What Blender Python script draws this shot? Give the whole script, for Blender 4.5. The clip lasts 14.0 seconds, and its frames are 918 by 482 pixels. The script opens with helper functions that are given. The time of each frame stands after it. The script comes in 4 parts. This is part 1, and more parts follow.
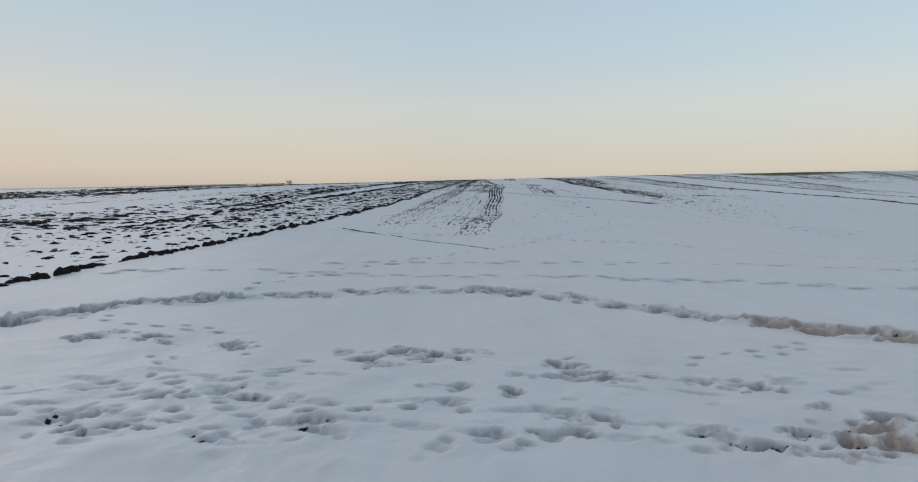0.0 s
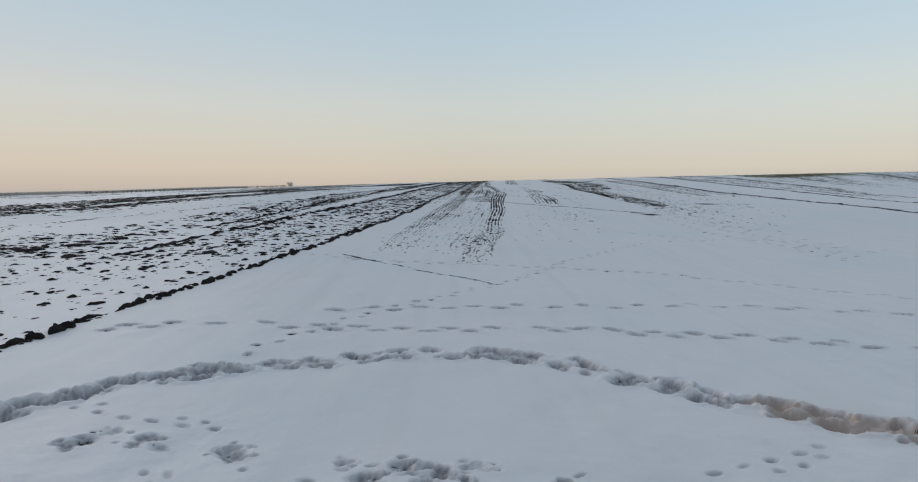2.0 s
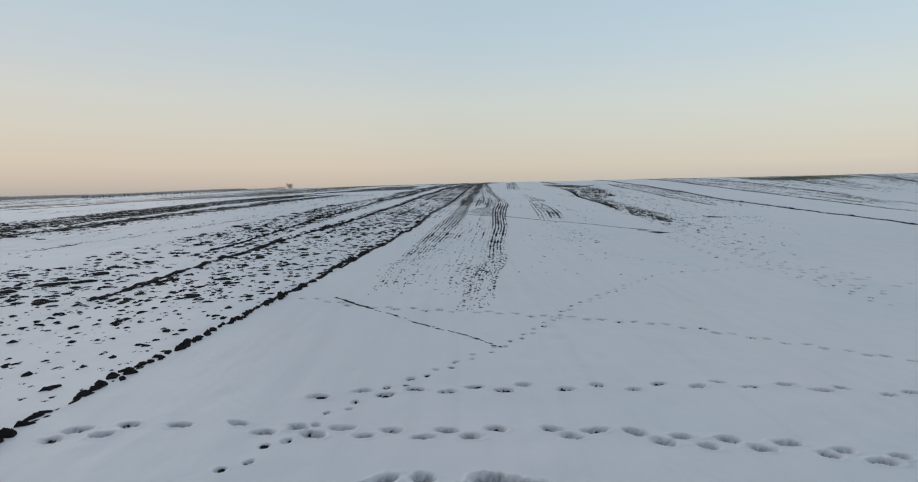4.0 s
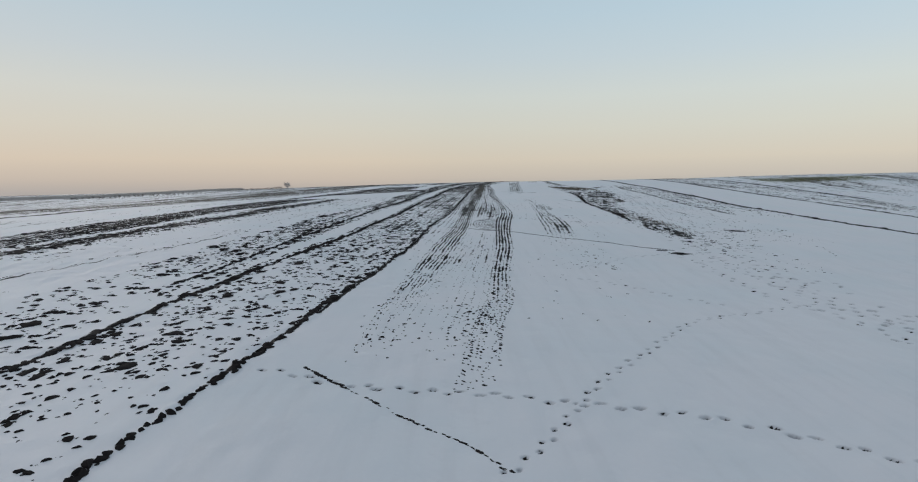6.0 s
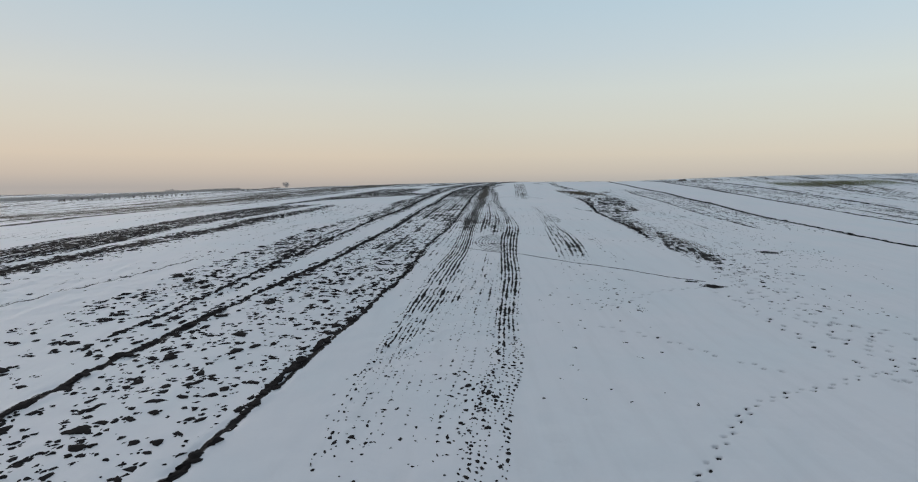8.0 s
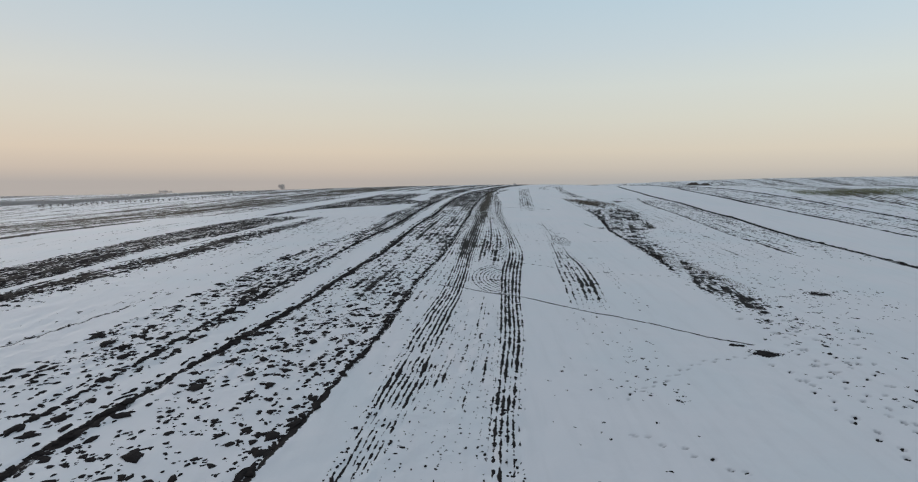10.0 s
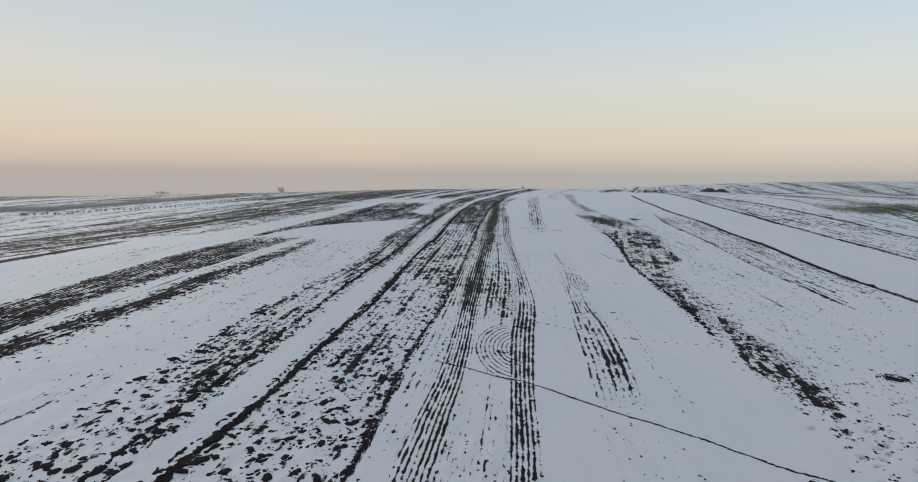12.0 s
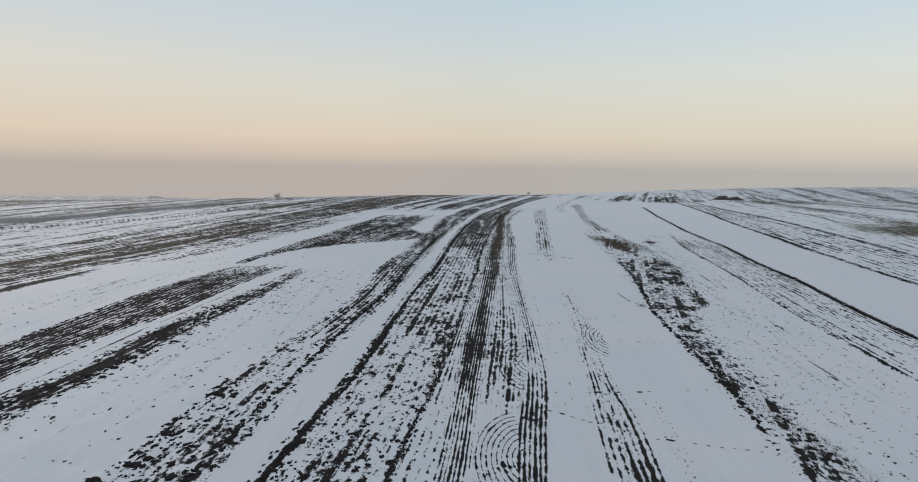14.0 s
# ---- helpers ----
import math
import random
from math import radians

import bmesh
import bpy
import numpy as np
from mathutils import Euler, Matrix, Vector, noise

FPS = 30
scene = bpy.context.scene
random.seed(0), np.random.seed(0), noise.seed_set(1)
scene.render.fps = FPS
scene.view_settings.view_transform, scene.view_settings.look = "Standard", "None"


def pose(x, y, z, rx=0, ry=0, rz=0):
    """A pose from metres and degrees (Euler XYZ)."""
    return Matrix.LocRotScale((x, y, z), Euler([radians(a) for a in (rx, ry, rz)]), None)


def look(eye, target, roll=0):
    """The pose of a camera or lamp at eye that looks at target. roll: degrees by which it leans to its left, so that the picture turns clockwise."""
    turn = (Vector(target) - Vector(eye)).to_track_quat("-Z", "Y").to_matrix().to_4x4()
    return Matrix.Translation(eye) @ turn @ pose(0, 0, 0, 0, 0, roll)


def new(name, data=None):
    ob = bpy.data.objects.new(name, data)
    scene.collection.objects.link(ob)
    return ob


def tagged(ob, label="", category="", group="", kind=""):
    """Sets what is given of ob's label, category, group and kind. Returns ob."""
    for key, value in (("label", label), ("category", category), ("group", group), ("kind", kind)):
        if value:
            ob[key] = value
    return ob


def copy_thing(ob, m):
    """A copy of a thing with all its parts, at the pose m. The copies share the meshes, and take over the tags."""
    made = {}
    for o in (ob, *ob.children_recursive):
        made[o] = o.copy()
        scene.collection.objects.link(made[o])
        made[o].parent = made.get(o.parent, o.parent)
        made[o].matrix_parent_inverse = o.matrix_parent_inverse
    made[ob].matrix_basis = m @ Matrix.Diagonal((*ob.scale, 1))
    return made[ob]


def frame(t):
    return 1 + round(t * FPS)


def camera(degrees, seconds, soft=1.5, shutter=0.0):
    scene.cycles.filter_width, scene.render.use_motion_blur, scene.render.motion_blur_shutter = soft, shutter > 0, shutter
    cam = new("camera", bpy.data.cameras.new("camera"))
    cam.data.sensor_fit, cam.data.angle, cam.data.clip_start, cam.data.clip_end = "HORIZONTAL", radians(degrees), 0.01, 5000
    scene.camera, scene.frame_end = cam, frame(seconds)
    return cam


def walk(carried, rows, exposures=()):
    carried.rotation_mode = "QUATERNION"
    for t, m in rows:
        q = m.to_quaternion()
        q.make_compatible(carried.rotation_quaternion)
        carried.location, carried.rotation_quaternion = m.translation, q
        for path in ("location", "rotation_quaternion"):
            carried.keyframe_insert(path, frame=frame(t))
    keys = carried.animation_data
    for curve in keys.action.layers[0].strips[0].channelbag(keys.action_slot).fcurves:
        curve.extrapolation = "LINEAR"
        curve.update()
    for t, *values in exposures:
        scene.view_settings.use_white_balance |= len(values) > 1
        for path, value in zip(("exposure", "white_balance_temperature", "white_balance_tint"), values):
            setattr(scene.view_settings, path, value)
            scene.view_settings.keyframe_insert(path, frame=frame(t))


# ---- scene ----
FOV = 75.0
cam = camera(FOV, 14.0, soft=1.1)
ROWS = [
    (0.0, 0.000, 0.000, 0.000, -0.880, -3.880, 0.282),
    (0.5, -0.020, 0.037, 0.106, -0.849, -3.931, 0.318),
    (1.0, -0.035, 0.099, 0.293, -0.819, -3.982, 0.356),
    (1.5, -0.033, 0.206, 0.600, -0.793, -4.033, 0.398),
    (2.0, -0.031, 0.312, 0.964, -0.769, -4.085, 0.441),
    (2.5, -0.014, 0.421, 1.329, -0.742, -4.139, 0.486),
    (3.0, 0.014, 0.627, 1.685, -0.711, -4.197, 0.530),
    (5.5, 0.111, 4.751, 3.310, -0.586, -4.824, 0.595),
    (6.0, 0.181, 5.767, 3.665, -0.500, -4.930, 0.546),
    (6.5, 0.273, 6.864, 4.006, -0.410, -5.034, 0.491),
    (7.0, 0.339, 8.026, 4.342, -0.318, -5.139, 0.430),
    (7.5, 0.395, 9.220, 4.681, -0.226, -5.244, 0.367),
    (8.0, 0.444, 10.467, 5.011, -0.134, -5.348, 0.303),
    (10.5, 1.217, 18.444, 7.454, 0.461, -5.862, -0.085),
    (11.0, 1.229, 19.946, 8.203, 0.619, -6.046, -0.222),
    (11.5, 1.253, 21.469, 9.006, 0.773, -6.234, -0.362),
    (12.0, 1.280, 23.043, 9.829, 0.913, -6.413, -0.492),
    (12.5, 1.302, 24.644, 10.648, 1.034, -6.572, -0.601),
    (13.0, 1.356, 26.351, 11.365, 1.135, -6.710, -0.689),
    (13.5, 1.436, 27.982, 12.100, 1.225, -6.834, -0.764),
    (14.0, 1.467, 29.500, 12.851, 1.312, -6.951, -0.835),
]
walk(cam, [(t, pose(x, y, z, 0, 0, yaw) @ pose(0, 0, 0, 90 + pitch) @ pose(0, 0, 0, 0, 0, -lean))
           for t, x, y, z, yaw, pitch, lean in ROWS],
     exposures=((0.0, -0.09, 6450, 10), (7.0, -0.08, 6500, 10), (10.5, -0.04, 6560, 10.7), (14.0, 0.01, 6660, 11.5)))

# ---- sky and light: a clear winter dusk, the sun just gone ----
SKY_STRENGTH = 1.01
world = bpy.data.worlds.new("dusk_sky")
scene.world = world
world.use_nodes = True
wn, wl = world.node_tree.nodes, world.node_tree.links
background = wn["Background"]
nishita = wn.new("ShaderNodeTexSky")
nishita.sky_type, nishita.sun_disc = "NISHITA", False
nishita.sun_elevation, nishita.sun_rotation = radians(3.0), radians(-9)
place = wn.new("ShaderNodeTexCoord")
split = wn.new("ShaderNodeSeparateXYZ")
wl.new(place.outputs["Generated"], split.inputs[0])
ramp = wn.new("ShaderNodeValToRGB")
SKY = [(0.0, (0.447, 0.438, 0.428)), (0.02, (0.585, 0.537, 0.475)), (0.048, (0.69, 0.628, 0.525)), (0.096, (0.685, 0.685, 0.61)),
       (0.147, (0.66, 0.71, 0.685)), (0.205, (0.58, 0.68, 0.735)), (0.269, (0.515, 0.655, 0.75)), (0.42, (0.44, 0.57, 0.67)), (1.0, (0.39, 0.455, 0.54))]
for k, (at, rgb) in enumerate(SKY):
    stop = ramp.color_ramp.elements[k] if k < 2 else ramp.color_ramp.elements.new(at)
    stop.position, stop.color = at, (*rgb, 1)
wl.new(split.outputs["Z"], ramp.inputs[0])
dim = wn.new("ShaderNodeMixRGB")
dim.blend_type, dim.inputs[0].default_value, dim.inputs[2].default_value = "MULTIPLY", 1.0, (0.07, 0.07, 0.07, 1)
wl.new(nishita.outputs[0], dim.inputs[1])
both = wn.new("ShaderNodeMixRGB")
both.inputs[0].default_value = 0.99
wl.new(dim.outputs[0], both.inputs[1])
wl.new(ramp.outputs[0], both.inputs[2])
# the side away from the sunset is duller
side = wn.new("ShaderNodeMapRange")
side.inputs["From Min"].default_value, side.inputs["From Max"].default_value = -0.9, 0.7
side.inputs["To Min"].default_value, side.inputs["To Max"].default_value = 0.62, 1.0
wl.new(split.outputs["Y"], side.inputs["Value"])
dull = wn.new("ShaderNodeMixRGB")
dull.blend_type, dull.inputs[0].default_value = "MULTIPLY", 1.0
wl.new(both.outputs[0], dull.inputs[1])
wl.new(side.outputs[0], dull.inputs[2])
# the glow of the sunset lies to one side
hue = wn.new("ShaderNodeValToRGB")
for k, (at, rgb) in enumerate([(0.2, (1.03, 0.965, 0.925)), (0.5, (0.955, 0.946, 0.93)), (0.8, (1.02, 1.025, 1.015))]):
    stop = hue.color_ramp.elements[k] if k < 2 else hue.color_ramp.elements.new(at)
    stop.position, stop.color = at, (*rgb, 1)
lift = wn.new("ShaderNodeMapRange")
lift.inputs["From Min"].default_value, lift.inputs["From Max"].default_value = -1.0, 1.0
wl.new(split.outputs["X"], lift.inputs["Value"])
wl.new(lift.outputs[0], hue.inputs[0])
tinted = wn.new("ShaderNodeMixRGB")
tinted.blend_type, tinted.inputs[0].default_value = "MULTIPLY", 1.0
wl.new(dull.outputs[0], tinted.inputs[1])
wl.new(hue.outputs[0], tinted.inputs[2])
wl.new(tinted.outputs[0], background.inputs[0])
background.inputs[1].default_value = SKY_STRENGTH

sun = new("sun", bpy.data.lights.new("sun", "SUN"))
sun.data.energy, sun.data.angle, sun.data.color = 0.75, radians(55), (1.0, 0.88, 0.80)
sun.matrix_world = look((0, 0, 60), (46, -40, 43))


# ---- materials ----
def shader(name):
    m = bpy.data.materials.new(name)
    m.use_nodes = True
    n, l = m.node_tree.nodes, m.node_tree.links
    return m, n, l, n["Principled BSDF"]


def noise_node(n, l, vector, scale, detail=4.0, rough=0.55):
    t = n.new("ShaderNodeTexNoise")
    t.inputs["Scale"].default_value, t.inputs["Detail"].default_value, t.inputs["Roughness"].default_value = scale, detail, rough
    l.new(vector, t.inputs["Vector"])
    return t.outputs["Fac"]


def stretch(n, l, vector, scale):
    t = n.new("ShaderNodeMapping")
    t.inputs["Scale"].default_value = scale
    l.new(vector, t.inputs["Vector"])
    return t.outputs[0]


def calc(n, l, kind, a, b=0.0, clamp=False):
    t = n.new("ShaderNodeMath")
    t.operation, t.use_clamp = kind, clamp
    for k, v in enumerate((a, b)):
        if isinstance(v, (int, float)):
            t.inputs[k].default_value = v
        else:
            l.new(v, t.inputs[k])
    return t.outputs[0]


def between(n, l, value, low, high):
    t = n.new("ShaderNodeMapRange")
    t.interpolation_type = "SMOOTHSTEP"
    t.inputs["From Min"].default_value, t.inputs["From Max"].default_value = low, high
    l.new(value, t.inputs["Value"])
    return t.outputs[0]


def blend(n, l, fac, a, b):
    t = n.new("ShaderNodeMixRGB")
    for k, v in enumerate((fac, a, b)):
        if isinstance(v, tuple):
            t.inputs[k].default_value = (*v, 1)
        elif isinstance(v, (int, float)):
            t.inputs[k].default_value = v
        else:
            l.new(v, t.inputs[k])
    return t.outputs[0]


def bumped(n, l, bsdf, height, strength, distance):
    t = n.new("ShaderNodeBump")
    t.inputs["Strength"].default_value, t.inputs["Distance"].default_value = strength, distance
    l.new(height, t.inputs["Height"])
    l.new(t.outputs[0], bsdf.inputs["Normal"])


def attribute(n, name):
    t = n.new("ShaderNodeAttribute")
    t.attribute_name = name
    return t.outputs["Fac"]


def snow_field():
    m, n, l, bsdf = shader("snow_field")
    where = n.new("ShaderNodeTexCoord").outputs["Object"]
    soil, turf_haze, slush = attribute(n, "soil"), attribute(n, "turf_haze"), attribute(n, "slush")
    fine = noise_node(n, l, stretch(n, l, where, (1.0, 0.55, 1.0)), 4.6, 6.0, 0.62)
    lines = noise_node(n, l, stretch(n, l, where, (1.0, 0.045, 1.0)), 2.2, 3.0)
    grain = calc(n, l, "ADD", calc(n, l, "MULTIPLY", fine, 0.45), calc(n, l, "MULTIPLY", lines, 0.55))
    level = calc(n, l, "SUBTRACT", 0.80, calc(n, l, "MULTIPLY", soil, 0.62))
    # rows: each broken along its length, ragged at its edges
    comb = attribute(n, "comb")
    sway = calc(n, l, "MULTIPLY", calc(n, l, "SUBTRACT", noise_node(n, l, where, 0.30, 2.0), 0.5), 0.4)
    count = calc(n, l, "ADD", attribute(n, "row"), sway)
    crest = calc(n, l, "COSINE", calc(n, l, "MULTIPLY", count, 6.2832))
    apart = n.new("ShaderNodeSeparateXYZ")
    l.new(where, apart.inputs[0])
    own = n.new("ShaderNodeCombineXYZ")
    l.new(calc(n, l, "MULTIPLY", calc(n, l, "FLOOR", count), 5.3), own.inputs[0])
    l.new(calc(n, l, "MULTIPLY", apart.outputs["Y"], 0.8), own.inputs[1])
    dash = noise_node(n, l, own.outputs[0], 1.0, 4.0, 0.6)
    far_own = n.new("ShaderNodeCombineXYZ")
    l.new(calc(n, l, "MULTIPLY", calc(n, l, "FLOOR", count), 3.1), far_own.inputs[0])
    l.new(calc(n, l, "MULTIPLY", apart.outputs["Y"], 0.07), far_own.inputs[1])
    whole = noise_node(n, l, far_own.outputs[0], 1.0, 2.0)
    drifted = noise_node(n, l, stretch(n, l, where, (1.0, 0.6, 1.0)), 0.42, 3.0)
    swept = noise_node(n, l, stretch(n, l, where, (0.22, 1.0, 1.0)), 1.1, 3.0)
    clumps = noise_node(n, l, stretch(n, l, where, (1.0, 0.6, 1.0)), 2.0, 3.0)
    crest = calc(n, l, "MULTIPLY", crest, calc(n, l, "MULTIPLY", calc(n, l, "SUBTRACT", comb, 0.3, True), 0.22))
    rows = calc(n, l, "SUBTRACT", calc(n, l, "MULTIPLY", dash, 0.75), crest)
    rows = calc(n, l, "ADD", rows, calc(n, l, "MULTIPLY", fine, 0.85))
    rows = calc(n, l, "ADD", rows, calc(n, l, "MULTIPLY", whole, 0.75))
    rows = calc(n, l, "ADD", rows, calc(n, l, "MULTIPLY", drifted, 0.4))
    rows = calc(n, l, "ADD", rows, calc(n, l, "MULTIPLY", swept, 0.20))
    rows = calc(n, l, "ADD", rows, calc(n, l, "MULTIPLY", clumps, 0.5))
    rows = calc(n, l, "SUBTRACT", rows, 1.225)
    comb = calc(n, l, "MULTIPLY", comb, 3.0, True)
    high = calc(n, l, "SUBTRACT", 0.98, calc(n, l, "MULTIPLY", soil, 0.95))
    grain = blend(n, l, comb, grain, rows)
    level = blend(n, l, comb, level, high)
    bare = between(n, l, calc(n, l, "SUBTRACT", grain, level), -0.045, 0.06)
    wide = noise_node(n, l, where, 0.16, 3.0)
    crust = noise_node(n, l, where, 7.0, 5.0, 0.6)
    tone = between(n, l, noise_node(n, l, where, 0.16, 4.0), 0.34, 0.66)
    snow = blend(n, l, wide, blend(n, l, tone, (0.728, 0.762, 0.802), (0.784, 0.760, 0.794)), (0.818, 0.811, 0.846))
    snow = blend(n, l, calc(n, l, "MULTIPLY", crust, 0.25), snow, (0.72, 0.715, 0.755))
    snow = blend(n, l, calc(n, l, "MULTIPLY", between(n, l, lines, 0.45, 0.75), 0.25), snow, (0.66, 0.66, 0.69))
    # shade in the footprint hollows, put into the snow's colour as dark grey
    snow = blend(n, l, calc(n, l, "MULTIPLY", attribute(n, "pit_shade"), 0.85), snow, (0.22, 0.22, 0.245))
    snow = blend(n, l, calc(n, l, "MULTIPLY", slush, 0.9), snow, (0.50, 0.405, 0.36))
    clay = blend(n, l, noise_node(n, l, where, 5.0, 5.0), (0.016, 0.0138, 0.0145), (0.046, 0.0385, 0.0375))
    grass = blend(n, l, noise_node(n, l, where, 1.4, 5.0), (0.095, 0.070, 0.046), (0.045, 0.037, 0.026))
    clay = blend(n, l, turf_haze, clay, grass)
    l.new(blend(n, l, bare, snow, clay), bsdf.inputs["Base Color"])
    bsdf.inputs["Roughness"].default_value = 0.52
    l.new(calc(n, l, "SUBTRACT", 0.32, calc(n, l, "MULTIPLY", bare, 0.31)), bsdf.inputs["Specular IOR Level"])
    bumped(n, l, bsdf, calc(n, l, "ADD", calc(n, l, "ADD", crust, calc(n, l, "MULTIPLY", bare, 0.8)), calc(n, l, "MULTIPLY", noise_node(n, l, where, 38.0, 3.0), 0.3)), 0.35, 0.03)
    return m


def soil_material():
    m, n, l, bsdf = shader("wet_soil")
    where = n.new("ShaderNodeTexCoord").outputs["Object"]
    each = n.new("ShaderNodeNewGeometry").outputs["Random Per Island"]
    grain = noise_node(n, l, where, 14.0, 6.0, 0.65)
    clay = blend(n, l, grain, (0.014, 0.0122, 0.0135), (0.038, 0.0318, 0.0315))
    l.new(blend(n, l, calc(n, l, "MULTIPLY", each, 0.6), clay, (0.034, 0.030, 0.030)), bsdf.inputs["Base Color"])
    bsdf.inputs["Roughness"].default_value = 0.85
    bsdf.inputs["Specular IOR Level"].default_value = 0.04
    bumped(n, l, bsdf, grain, 0.6, 0.05)
    return m


def plain(name, low, high, scale, rough=0.9):
    m, n, l, bsdf = shader(name)
    where = n.new("ShaderNodeTexCoord").outputs["Object"]
    l.new(blend(n, l, noise_node(n, l, where, scale, 5.0), low, high), bsdf.inputs["Base Color"])
    bsdf.inputs["Roughness"].default_value = rough
    return m


SNOW = snow_field()
SOIL = soil_material()
TURF = plain("withered_turf", (0.17, 0.125, 0.08), (0.08, 0.062, 0.042), 3.0)
GRASS = plain("winter_grass", (0.15, 0.185, 0.08), (0.21, 0.20, 0.11), 2.0)
BARK = plain("bare_bark", (0.07, 0.055, 0.048), (0.13, 0.105, 0.09), 6.0)
# far twigs and scrub: base colour lightened to stand for distance haze
TWIG = plain("haze_pale_twigs", (0.34, 0.30, 0.28), (0.50, 0.46, 0.44), 2.0)
SCRUB = plain("haze_pale_scrub", (0.50, 0.46, 0.445), (0.70, 0.665, 0.65), 0.8)

HEAPED = plain("heaped_earth", (0.050, 0.040, 0.034), (0.10, 0.078, 0.062), 1.6)

# ---- the lie of the land: height along the strips, its cross slope and its cross bend ----
KNOTS = np.array([0, 15, 30, 50, 75, 100, 125, 160, 200, 250, 320], float)
RISE = np.array([[-1.42, -1.3, -0.66, 0.77, 2.1, 3.18, 4.1, 5.25, 5.35, 1.19, -8.67],
                 [0.22, -1.68, -2.54, -1.58, -0.56, 1.25, 2.25, 1.49, 1.67, 6.05, 11.16],
                 [0.45, -0.14, -1.06, -2.51, -3.22, -2.45, -0.22, -1.28, -2.65, 1.38, -8.82]])
RUN = np.empty_like(RISE)
for k in range(len(KNOTS)):
    a, b = max(k - 1, 0), min(k + 1, len(KNOTS) - 1)
    RUN[:, k] = (RISE[:, b] - RISE[:, a]) / (KNOTS[b] - KNOTS[a])


def land(x, y):
    """Height of the smooth ground in metres, for arrays of places."""
    x, y = np.asarray(x, float), np.asarray(y, float)
    v = np.clip(y, KNOTS[0], KNOTS[-1])
    i = np.clip(np.searchsorted(KNOTS, v) - 1, 0, len(KNOTS) - 2)
    h = KNOTS[i + 1] - KNOTS[i]
    t = (v - KNOTS[i]) / h
    c = [(2 * t**3 - 3 * t**2 + 1) * RISE[k][i] + (3 * t**2 - 2 * t**3) * RISE[k][i + 1]
         + h * ((t**3 - 2 * t**2 + t) * RUN[k][i] + (t**3 - t**2) * RUN[k][i + 1]) for k in range(3)]
    s = np.tanh(x / 90.0)
    far = np.maximum(y - 330, 0)
    return c[0] + c[1] * s + c[2] * s * s - 0.00035 * far**2 / (1 + far / 150)


def lattice(x, y, seed):
    """Smooth value noise, -1 to 1, one cell a unit."""
    ix, iy = np.floor(x).astype(np.int64), np.floor(y).astype(np.int64)
    fx, fy = x - ix, y - iy
    fx, fy = fx * fx * (3 - 2 * fx), fy * fy * (3 - 2 * fy)

    def corner(a, b):
        k = (a * 374761393 + b * 668265263 + seed * 974634777) & 0x7FFFFFFF
        k = ((k ^ (k >> 13)) * 1274126177) & 0x7FFFFFFF
        return ((k ^ (k >> 16)) & 0xFFFF) / 32767.5 - 1

    top = corner(ix, iy) * (1 - fx) + corner(ix + 1, iy) * fx
    low = corner(ix, iy + 1) * (1 - fx) + corner(ix + 1, iy + 1) * fx
    return top * (1 - fy) + low * fy


def along(line, y):
    """The x of a line of (y, x) at y."""
    ys, xs = (np.array(v, float) for v in zip(*line))
    if len(ys) < 3:
        return np.interp(y, ys, xs)
    y = np.asarray(y, float)
    v = np.clip(y, ys[0], ys[-1])
    run = np.gradient(xs, ys)
    i = np.clip(np.searchsorted(ys, v) - 1, 0, len(ys) - 2)
    h = ys[i + 1] - ys[i]
    t = (v - ys[i]) / h
    return ((2 * t**3 - 3 * t**2 + 1) * xs[i] + (3 * t**2 - 2 * t**3) * xs[i + 1] + h * ((t**3 - 2 * t**2 + t) * run[i] + (t**3 - t**2) * run[i + 1])
            + run[0] * (y - ys[0]).clip(-8, 0) + run[-1] * (y - ys[-1]).clip(0, 8))


# lines of the field, as (y, x) along the strips
FURROW_FRONT = [(4, -7.6), (9.7, -6.91), (15, -6.39), (19.2, -5.78), (26, -4.92), (34, -3.75), (43, -2.35), (52, -1.55), (58, -0.75), (64, -0.1), (75, 0.95),
                (90, 1.95), (105, 3.1), (119, 4.5), (134, 6.3), (149, 9.6), (165, 14.2), (187, 22.0)]
FURROW_BACK = [(12, -12.2), (21.7, -11.3), (26, -10.73), (32, -9.9), (40, -8.4), (46, -7.1), (52, -6.3), (61, -5.0), (71, -4.1), (79, -3.4), (92, -2.1), (113, -0.5), (132, 2.1), (147, 6.1), (160, 10.2), (187, 18.5)]
CLODS_RIGHT = [(14, -13.6), (35, -10.4), (52, -8.3), (65, -6.9), (79, -4.9), (92, -3.9), (113, -2.0), (126, -0.3), (142, 2.7), (160, 8.2), (187, 16.0)]
CLODS_LEFT = [(14, -20.0), (30, -16.2), (52, -12.6), (62, -11.2), (74, -9.0), (90, -8.0), (110, -5.6), (134, -3.4), (149, 0.4), (170, 7.5), (187, 12.5)]
BAND_LOW = [(30, -25.0), (54.5, -19.5), (61, -18.2), (71.5, -16.6), (80, -15.6), (88, -15.2)]
BAND_HIGH = [(30, -27.0), (57, -21.3), (64, -20.0), (74, -18.6), (81, -16.9), (88, -16.2)]
PLOUGH_LOW = [(28, -28.2), (50, -23.7), (63, -22.3), (73, -20.2), (82, -19.0), (90, -17.6)]
PLOUGH_HIGH = [(28, -33.0), (57, -28.2), (70, -27.2), (80, -26.0), (90, -23.2)]
